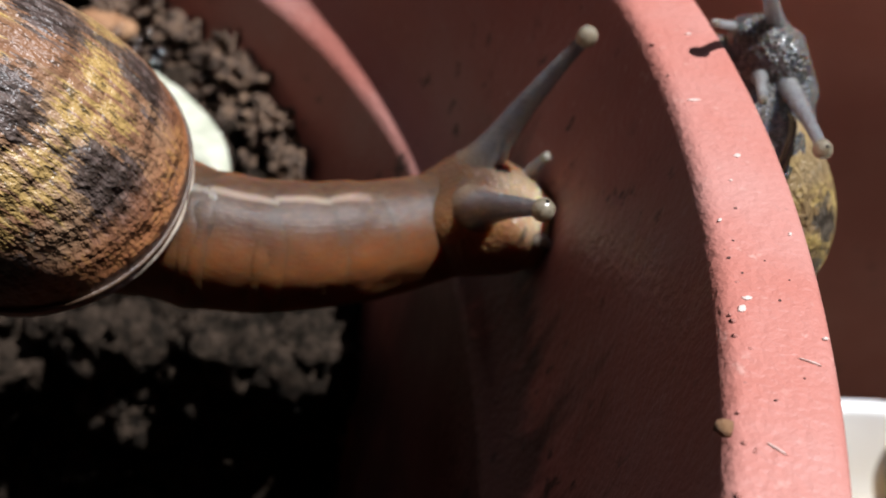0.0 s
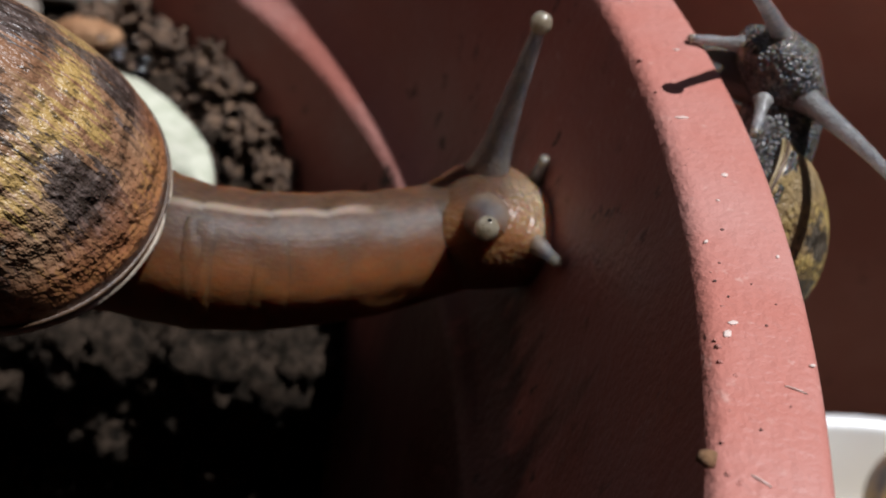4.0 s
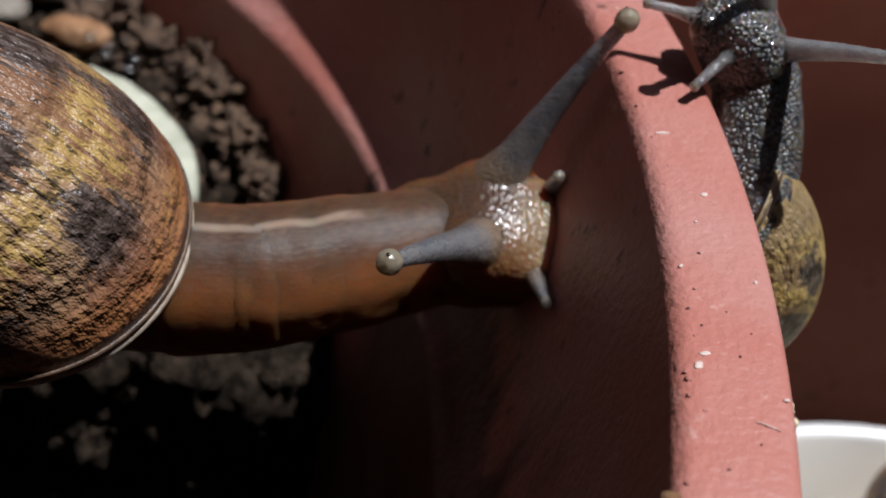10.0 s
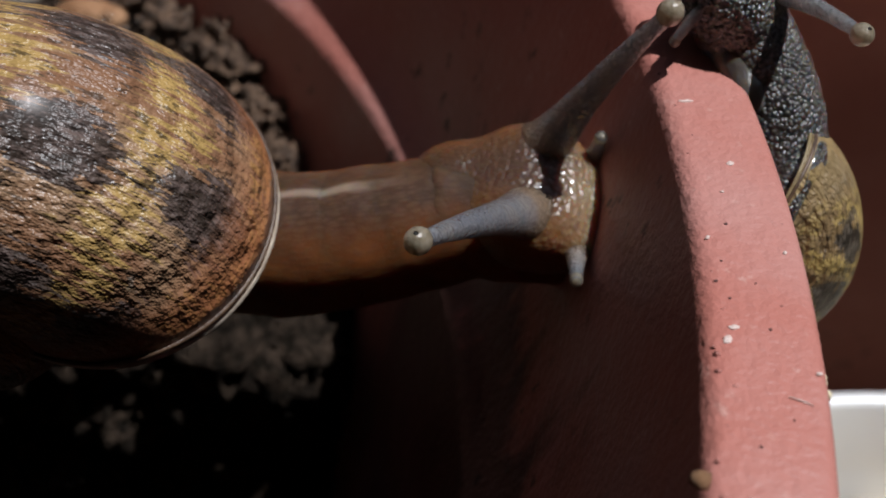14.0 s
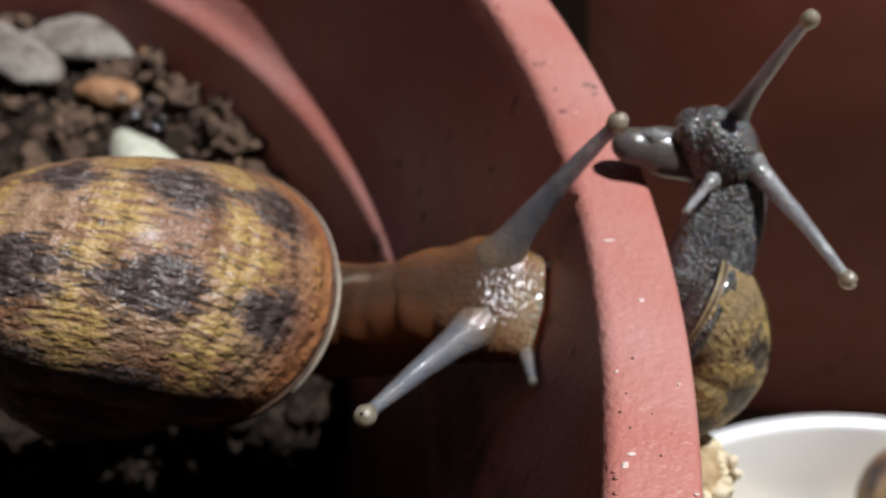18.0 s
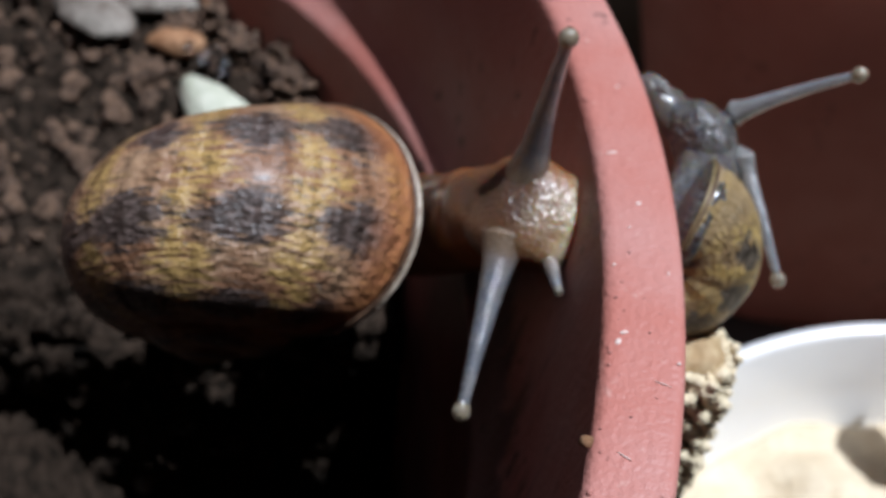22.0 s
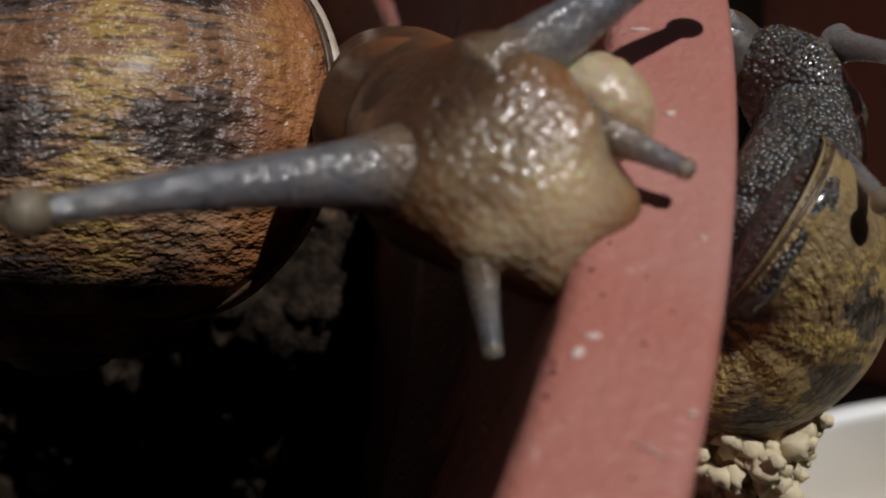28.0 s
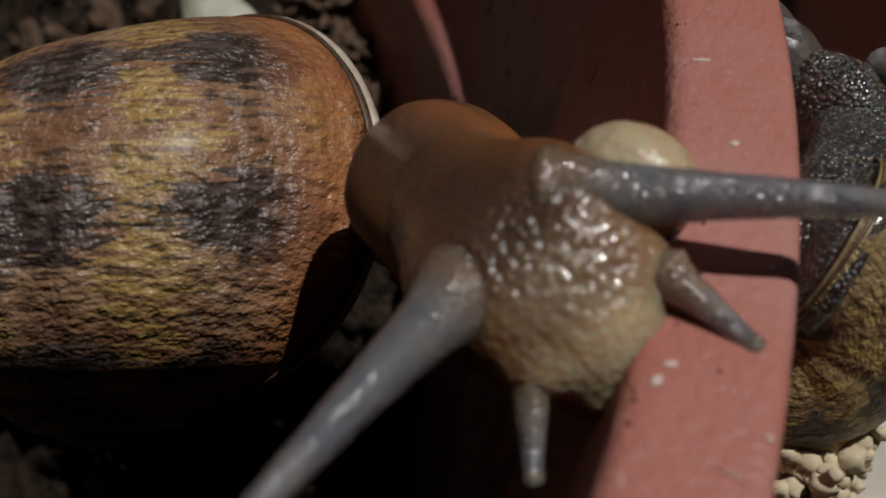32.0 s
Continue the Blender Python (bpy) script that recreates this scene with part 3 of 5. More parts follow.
for k, (x, y, ln, wd, turn, mat, label) in enumerate([
        (0.041, 0.0863, 0.0085, 0.0042, 20, M_BARK, "pale grey weathered bark chip on the soil"),
        (0.0335, 0.0805, 0.0075, 0.0035, -30, M_BARK, "pale grey weathered bark chip on the soil"),
        (0.0505, 0.0885, 0.005, 0.0018, 80, M_ORANGE_BARK, "orange-brown bark splinter on the soil"),
        (0.0475, 0.0765, 0.004, 0.0022, 10, M_ORANGE_BARK, "orange-brown bark splinter on the soil"),
        (0.0705, 0.0775, 0.004, 0.0024, 55, M_BARK, "pale grey weathered bark chip on the soil")]):
    thing("bark_chip", label, "bark chip", pose(x, y, soil_height(x, y) + 0.002, 8, 5, turn), mesh=chip(mat, ln, wd, 0.0016, 40 + k))
thing("pebble", "smooth grey-green pebble half sunk in the soil", "pebble", pose(0.0485, 0.0335, -0.0815),
      mesh=lump(M_STONE, 61, 0.12, (0.0016, 0.0028, 0.0018), 3))

# pale leaf piece behind the near shell, with drops of water
verts, nu, nv = [], 24, 16
for i in range(nu):
    for j in range(nv):
        s, t = i / (nu - 1), j / (nv - 1) - 0.5
        w = 0.0084 * (math.sin(math.pi * (0.10 + 0.90 * s ** 1.2)) ** 0.8 + 0.02)
        verts.append((0.0262 * (s - 0.5), w * t, 0.0016 * math.cos(3 * t) + 0.0006 * math.sin(9 * s) + 0.0003 * noise.noise(Vector((s * 9, t * 9, 1)))))
top = len(verts)
verts += [(x, y, z - 0.0007) for x, y, z in verts]
faces = grid_faces(nu, nv, False) + [tuple(top + i for i in reversed(f)) for f in grid_faces(nu, nv, False)]
ring = [i * nv for i in range(nu)] + [(nu - 1) * nv + j for j in range(1, nv)] + [i * nv + nv - 1 for i in range(nu - 2, -1, -1)] + list(range(nv - 2, 0, -1))
faces += [(a, ring[(k + 1) % len(ring)], top + ring[(k + 1) % len(ring)], top + a) for k, a in enumerate(ring)]
thing("leaf_piece", "pale green-white scrap of leaf lying on the soil", "leaf", pose(0.0612, 0.0584, -0.0362, 14, 0, -46),
      mesh=mesh_of(verts, faces, M_LEAF))
DROP = lump(M_GLASS, 70, 0.05, (1, 1, 0.8), 3)
for x, y, s in ((0.0522, 0.0740, 0.0011), (0.0556, 0.0722, 0.0013), (0.0500, 0.0748, 0.0008), (0.0538, 0.0752, 0.0006)):
    thing("water_drop", "clear glinting drop of water on the soil", "water drop", pose(x, y, soil_height(x, y) + 0.0030) @ Matrix.Scale(s, 4), "drops of water", mesh=DROP)


# ---- snails ----
def shell_meshes(size, shell_mat, lip_mat, skin_mat, turns=4.3, lip_wide=0.017):
    """A right-handed helix-spiral shell. Spire along +z, mouth at +x facing -y. Returns shell, lip, lip skin and the mouth's centre."""
    grow, rc, b0, tall = math.log(2.25) / (2 * math.pi), 0.50 * size, 0.58 * size, 1.6
    nu, nv = 260, 72
    rows, uvs = [], []

    def ring(a, k, du):
        r = rc * math.exp(grow * a)
        b = b0 * math.exp(grow * a) * k
        ca, sa = math.cos(a), -math.sin(a)
        for j in range(nv):
            f = 2 * math.pi * j / nv
            wr = 1 + 0.006 * noise.noise(Vector((a * 7, f * 2.0, size))) + 0.012 * noise.noise(Vector((a * 2.2, 1.5 * math.sin(f), 4)))
            rad = r + b * 0.97 * math.cos(f) * wr
            z = -tall * r + b * 1.06 * math.sin(f) * wr
            rows.append(Vector((rad * ca, rad * sa, z)))
            uvs.append((du, j / nv if j <= nv // 2 else j / nv - 1.0))
    for i in range(nu):
        a = -2 * math.pi * turns * (1 - i / (nu - 1))
        ring(a, 1.0, -1000 * rc * (1 - math.exp(grow * a)) / grow * 1.1)
    for i in range(1, 9):
        ring(-0.06 * i, 0.955, -1.5)
    me = mesh_of(rows, grid_faces(nu + 8, nv), shell_mat, True, uvs)

    def hoop(a, k, thick, mat):
        r, b = rc * math.exp(grow * a), b0 * math.exp(grow * a) * k
        verts, n = [], 10
        for j in range(nv):
            f = 2 * math.pi * j / nv
            c = Vector(((r + b * 0.97 * math.cos(f)) * math.cos(a), -(r + b * 0.97 * math.cos(f)) * math.sin(a), -tall * r + b * 1.06 * math.sin(f)))
            out = Vector((math.cos(f) * math.cos(a), -math.cos(f) * math.sin(a), math.sin(f)))
            th = thick * (1 + 0.3 * noise.noise(Vector((f * 3, a, 2))))
            for q in range(n):
                g = 2 * math.pi * q / n
                verts.append(c + out * th * math.cos(g) + Vector((0, -1, 0)) * th * 1.3 * math.sin(g))
        faces = []
        for j in range(nv):
            for q in range(n):
                j2, q2 = (j + 1) % nv, (q + 1) % n
                faces.append((j * n + q, j2 * n + q, j2 * n + q2, j * n + q2))
        return mesh_of(verts, faces, mat)
    lip = hoop(0.012, 0.985, lip_wide * size, lip_mat)
    skin = hoop(-0.035, 0.999, 0.010 * size, skin_mat)
    return me, lip, skin, Vector((rc, 0, -tall * rc)), Vector((rc + 0.97 * b0, 0, -tall * rc))


def shell_turn(spire, mouth):
    """The turn that sets the spire and the way the mouth faces."""
    z = Vector(spire).normalized()
    y = -Vector(mouth)
    y = (y - z * y.dot(z)).normalized()
    return Matrix((y.cross(z), y, z)).transposed().to_4x4()


def body_mesh(stations, caps, material, grain, nu=70, nv=56, cells=3.2):
    """A soft body along x: (x, width, height) stations, round caps at both ends and a flatter sole."""
    x0, x1 = stations[0][0] - caps[0], stations[-1][0] + caps[1]
    verts = []
    for i in range(nu):
        s = 0.5 - 0.5 * math.cos(math.pi * i / (nu - 1)) if caps[1] < 0.1 else i / (nu - 1)
        x = x0 + (x1 - x0) * (0.5 * s + 0.5 * i / (nu - 1))
        xc = max(stations[0][0], min(stations[-1][0], x))
        w, h = stations[-1][1:]
        for (xa, wa, ha), (xb, wb, hb) in zip(stations, stations[1:]):
            if xa <= xc <= xb:
                t = (xc - xa) / (xb - xa)
                t = t * t * (3 - 2 * t)
                w, h = wa + (wb - wa) * t, ha + (hb - ha) * t
                break
        over = (stations[0][0] - x) / caps[0] if x < stations[0][0] else (x - stations[-1][0]) / caps[1]
        k = math.sqrt(max(0.0004, 1 - max(0.0, over) ** 2))
        for j in range(nv):
            f = 2 * math.pi * j / nv
            y, z = 0.5 * w * math.cos(f), 0.5 * h * math.sin(f)
            if z < 0:
                z *= 0.86
                y *= 1 + 0.10 * (-math.sin(f)) ** 2 * math.cos(f) ** 2 * 4
            p = Vector((x, y * k, z * k))
            n = Vector((0.6 * max(0.0, over) * (1 if x > 0 else -1), k * math.cos(f), k * math.sin(f)))
            q = p * 1000
            d = noise.voronoi(q * cells)[0][0]
            out = grain * (0.5 - d) + 0.00012 * noise.noise(q * 0.5) + 0.0002 * noise.noise(q * 0.22)
            verts.append(p + n * out)
    return mesh_of(verts, grid_faces(nu, nv) + [tuple(range(nv - 1, -1, -1)), tuple(range((nu - 1) * nv, nu * nv))], material)


def feeler_mesh(length, thin, cone, flare, sunk, material, grain=0.00003):
    """A feeler along x: its root reaches back into the head by sunk, then a trumpet foot, a cone and a thin stalk up to the knob's middle."""
    verts, nu, nv = [], 96, 28
    for i in range(nu):
        x = -sunk + (length + sunk) * i / (nu - 1)
        s = max(0.0, x / length)
        r = thin + cone * max(0.0, 1 - s) ** 1.25 + flare * math.exp(-max(x, 0.0) / (flare * 2.4))
        if x < 0:
            r *= max(0.05, 1 + x / sunk) ** 0.7
        bend = 0.018 * length * math.sin(math.pi * s)
        for j in range(nv):
            f = 2 * math.pi * j / nv
            q = Vector((x * 2600, r * 2600 * math.cos(f), r * 2600 * math.sin(f)))
            k = r + grain * noise.noise(q * 0.4) + grain * (0.5 - noise.voronoi(q)[0][0]) * (0.5 + (1 - s) ** 2)
            verts.append((x, k * math.cos(f), k * math.sin(f) + bend))
    return mesh_of(verts, grid_faces(nu, nv) + [tuple(range(nv - 1, -1, -1)), tuple(range((nu - 1) * nv, nu * nv))], material)


def knob_mesh(r, material, seed):
    return lump(material, seed, 0.04, (r * 1.1, r, r), 3)


def soft_join(a, b, k):
    h = np.clip(0.5 + 0.5 * (b - a) / k, 0, 1)
    return b + (a - b) * h - k * h * (1 - h)


def blob_mesh(balls, material, nu, nv, grain, cells, rough_at=None):
    """One skin over ellipsoids that melt into each other: (centre, radii, softness) in mm, seen from the first one's centre; granules stand proud."""
    lat = np.pi * (np.arange(nu) + 0.5) / nu
    lon = 2 * np.pi * np.arange(nv) / nv
    d = np.stack([np.repeat(-np.cos(lat), nv), np.outer(np.sin(lat), np.cos(lon)).ravel(), np.outer(np.sin(lat), np.sin(lon)).ravel()], 1)
    mid = np.array(balls[0][0], float)

    def field(p):
        out = None
        for c, r, soft in balls:
            r = np.array(r, float)
            q = (p - np.array(c)) / r
            k0 = np.linalg.norm(q, axis=1)
            v = (k0 - 1) * k0 / np.maximum(np.linalg.norm(q / r, axis=1), 1e-6)
            out = v if out is None else soft_join(out, v, soft)
        return out
    lo, hi = np.zeros(len(d)), np.full(len(d), 16.0)
    for _ in range(26):
        m = (lo + hi) / 2
        inside = field(mid + d * m[:, None]) < 0
        lo, hi = np.where(inside, m, lo), np.where(inside, hi, m)
    pts = mid + d * lo[:, None]
    verts = []
    for p, n in zip(pts, d):
        q, n = Vector(p), Vector(n)
        k = 1.0 if rough_at is None else 0.25 + 0.75 * math.exp(-((q - Vector(rough_at[0])).length / rough_at[1]) ** 4)
        out = grain * k * (0.5 - noise.voronoi(q * cells)[0][0]) + 0.10 * noise.noise(q * 0.45)
        verts.append((q + n * out) / 1000)
    return mesh_of(verts, grid_faces(nu, nv) + [tuple(range(nv - 1, -1, -1)), tuple(range((nu - 1) * nv, nu * nv))], material)


STEP, NECKS = 0.0042, 7


def neck_mesh(k, girth, material, grain, scale=1.0):
    """The k-th of the overlapping neck pieces. All share one frame along x, the head at 0, so their skins run on into each other."""
    a, b = (0.0042 * k - 0.0056) * scale, (0.0042 * k + 0.0056) * scale
    verts, nu, nv = [], 46, 64
    for i in range(nu):
        e = -math.cos(math.pi * i / (nu - 1))
        x = 0.5 * (a + b) + 0.5 * (b - a) * e
        w, h, drop = (np.interp(x / scale, girth[0], girth[c]) * scale for c in (1, 2, 3))
        cap = max(0.0, (abs(e) - 0.55) / 0.45)
        shrink = math.sqrt(max(0.002, 1 - cap ** 2.2)) * (1 - 0.05 * e * e)
        for j in range(nv):
            f = 2 * math.pi * j / nv
            y, z = 0.5 * w * math.cos(f), 0.5 * h * math.sin(f)
            if z < 0:
                y *= 1 + 0.16 * math.sin(2 * f) ** 2
            q = Vector((-x, y, z)) * 1000 / scale
            out = grain * (0.5 - noise.voronoi(Vector((q.x * 0.55, q.y, q.z)) * 2.6)[0][0]) + 0.00010 * noise.noise(q * 0.5)
            n = Vector((0, math.cos(f), math.sin(f)))
            p = Vector((-x, y, z)) + n * out * scale
            verts.append((p.x, p.y * shrink, p.z * shrink - drop))
    verts.reverse()
    return mesh_of(verts, grid_faces(nu, nv) + [tuple(range(nv - 1, -1, -1)), tuple(range((nu - 1) * nv, nu * nv))], material)


def snail(name, label, category, size, mats, girth, balls, feelers, grains, rough_at, scale):
    """Shell with lip, a chain of neck pieces, head with its lips, two long feelers with eyes and two short ones."""
    shell_mat, lip_mat, neck_mat, head_mat, mouth_mat, feeler_mat = mats
    root = thing(name, label, category)
    sh, lip, skin, mouth, brow = shell_meshes(size, shell_mat, lip_mat, M_LIP_DARK, 4.3, 0.017 if size > 0.012 else 0.008)
    shell = part("shell", sh, root)
    part("shell_lip", lip, shell, "pale shell lip")
    part("lip_skin", skin, shell)
    fill = (0.45, 0.12, 0.48, 0.2) if size > 0.012 else (0.55, 0.22, 0.60, 0.07)
    part("mantle", lump(neck_mat, 7, 0.1, (size * fill[0], size * fill[1], size * fill[2]), 4), root, "fleshy mantle in the shell's mouth",
         Matrix.Translation(mouth + Vector((0, size * fill[3], 0))))
    necks = [part("neck", neck_mesh(k, girth, neck_mat, grains[0], scale), root) for k in range(NECKS)]
    head = part("head", blob_mesh(balls, head_mat, 170, 190, grains[1], grains[2], rough_at), root)
    for side in (1, -1):
        part("lip", blob_mesh([((0, 0, 0), (1.5 * scale, 1.25 * scale, 1.7 * scale), 1.0)], mouth_mat, 36, 40, 0.12, 2.4), head, "soft pale lip",
             pose(0.0036 * scale, 0.0013 * side * scale, -0.0027 * scale, 18 * side, 0, 12 * side))
    long_len, thin, cone, flare, knob, short_len = feelers
    out = []
    for k in range(2):
        f = part("feeler", feeler_mesh(long_len, thin, cone, flare, 0.0018 * scale, feeler_mat), root, "long grey translucent eye feeler")
        b = part("knob", knob_mesh(knob, M_KNOB, 80 + k), f, "pale feeler knob", pose(long_len - knob * 0.4, 0, 0))
        part("eye", lump(M_EYE, 3, 0.02, (knob * 0.2,) * 3, 2), b, "black eye", pose(knob * 0.72, 0, knob * 0.62))
        out.append(f)
    for k in range(2):
        f = part("short_feeler", feeler_mesh(short_len, thin * 0.8, cone * 0.42, flare * 0.6, 0.0014 * scale, feeler_mat), root)
        part("feeler_tip", lump(M_KNOB, 90 + k, 0.05, (thin * 1.0,) * 3, 2), f, "", pose(short_len - thin * 0.7, 0, 0))
        out.append(f)
    return root, shell, necks, head, out, mouth, brow


def head_balls(k):
    """Trunk, snout, brows under the long feelers, mounds under the short ones and a chin, in mm."""
    b = [((-0.6, 0, -0.6), (4.4, 4.1, 4.1), 1.0), ((-4.4, 0, -0.7), (4.8, 3.9, 3.9), 2.0), ((2.1, 0, -1.0), (3.3, 3.6, 3.6), 1.6)]
    for s in (1, -1):
        b += [((-0.7, 2.4 * s, 1.5), (2.7, 2.2, 2.2), 2.6), ((2.7, 2.7 * s, 0.3), (1.3, 1.3, 1.3), 1.1), ((3.9, 1.5 * s, -2.4), (1.5, 1.5, 1.5), 0.9)]
    return [(tuple(k * v for v in c), tuple(k * v for v in r), k * q) for c, r, q in b]


HEAD_FEET = [Vector(v) for v in ((-0.0006, 0.0025, 0.0023), (-0.0006, -0.0025, 0.0023), (0.00278, 0.00308, 0.00045), (0.00278, -0.00308, 0.00045))]
near = snail("snail", "large brown garden snail stretching from soil to the pot wall", "snail", 0.0177,
             (M_SHELL, M_LIP, M_NECK, M_HEAD, M_MOUTH, M_FEELER),
             ((-0.006, 0.0, 0.008, 0.016, 0.022, 0.03), (0.0040, 0.0076, 0.0088, 0.0094, 0.0100, 0.0100), (0.0040, 0.0078, 0.0092, 0.0098, 0.0106, 0.0106), (0, 0, 0, 0, 0, 0)),
             head_balls(1.0), (0.0150, 0.00046, 0.00095, 0.0007, 0.00078, 0.0045), (0.00007, 0.19, 2.3), ((1.8, 0.4, 2.6), 3.4), 1.0)
cheek = part("cheek", blob_mesh([((0, 0, 0), (2.9, 2.2, 2.5), 1.0)], M_MOUTH, 60, 64, 0.10, 2.2), near[0], "smooth cream cheek beside the mouth")
near_foot = part("foot", body_mesh([(-0.0070, 0.0076, 0.0060), (-0.0020, 0.0082, 0.0064), (0.0026, 0.0070, 0.0058)], (0.0030, 0.0024), M_NECK, 0.00005, 60, 56), near[0],
                 "soft brown sole of the foot")
far = snail("snail", "smaller dark snail with yellow streaked shell climbing the pot outside", "snail", 0.0093,
            (M_SHELL_FAR, M_LIP_FAR, M_DARK_HEAD, M_DARK_HEAD, M_PALE_MOUTH, M_FEELER_DARK),
            ((-0.006, 0.0, 0.008, 0.016, 0.022, 0.03), (0.0078, 0.0082, 0.0096, 0.0108, 0.0104, 0.0090), (0.0080, 0.0086, 0.0100, 0.0108, 0.0104, 0.0090), (0, 0, 0, 0, 0, 0)),
            head_balls(0.62), (0.011, 0.00036, 0.00042, 0.0004, 0.00066, 0.0036), (0.00022, 0.22, 3.6), None, 0.62)
foot = part("foot", body_mesh([(-0.0030, 0.0044, 0.0034), (0.0020, 0.0036, 0.0028), (0.0036, 0.0028, 0.0022)], (0.0022, 0.0020), M_FOOT, 0.00002, 60, 48), far[0],
            "smooth pale grey front of the foot")

# a third shell lies in the dish
sh, lip, skin, _, _ = shell_meshes(0.0110, M_SHELL, M_LIP, M_LIP_DARK, 3.6)
third = thing("snail_shell", "small brown snail shell lying on the mash in the white bowl", "shell",
              Matrix.Translation((0.1700, 0.0640, GROUND + 0.096)) @ shell_turn((0.3, -0.5, 0.8), (1, 0.3, 0)))
part("shell", sh, third)
part("shell_lip", lip, third)

# ---- crumbs of food stuck under the far snail ----
clump = thing("food_crumbs", "clump of cream and tan food crumbs stuck to the outer pot wall", "food")
for i in range(10):
    d = i / 9
    part("paste", lump(M_PASTE, 55 + i, 0.35, (0.0030 - 0.0014 * d, 0.0026 - 0.0011 * d, 0.0027 - 0.0009 * d), 3, 2.2), clump, "tan paste of food",
         pose(0.1184 - 0.0012 * d + 0.0008 * math.sin(3.0 * i), 0.0164 - 0.0022 * d, -0.0190 - 0.0200 * d, 40 * i, 25 * i, 70 * i))
CRUMBS = [lump(M_CRUMB, 100 + s, 0.6, (1, 0.85, 0.8), 2, 1.6) for s in range(5)]
rng = random.Random(11)
for k in range(560):
    s = rng.random() ** 1.3
    z = -0.0174 - 0.0243 * s
    a, out = rng.uniform(0, 6.283), math.sqrt(rng.uniform(0.35, 1.0))
    x, y = 0.1183 - 0.0010 * s + 0.0038 * (1 - 0.5 * s) * out * math.cos(a), 0.0162 - 0.0024 * s + 0.0036 * (1 - 0.5 * s) * out * math.sin(a)
    if math.hypot(x, y) < 0.1158:
        continue
    part("crumb", CRUMBS[k % 5], clump, "", pose(x, y, z, rng.uniform(0, 360), rng.uniform(0, 360), 0) @ Matrix.Scale(rng.uniform(0.00035, 0.0008), 4))


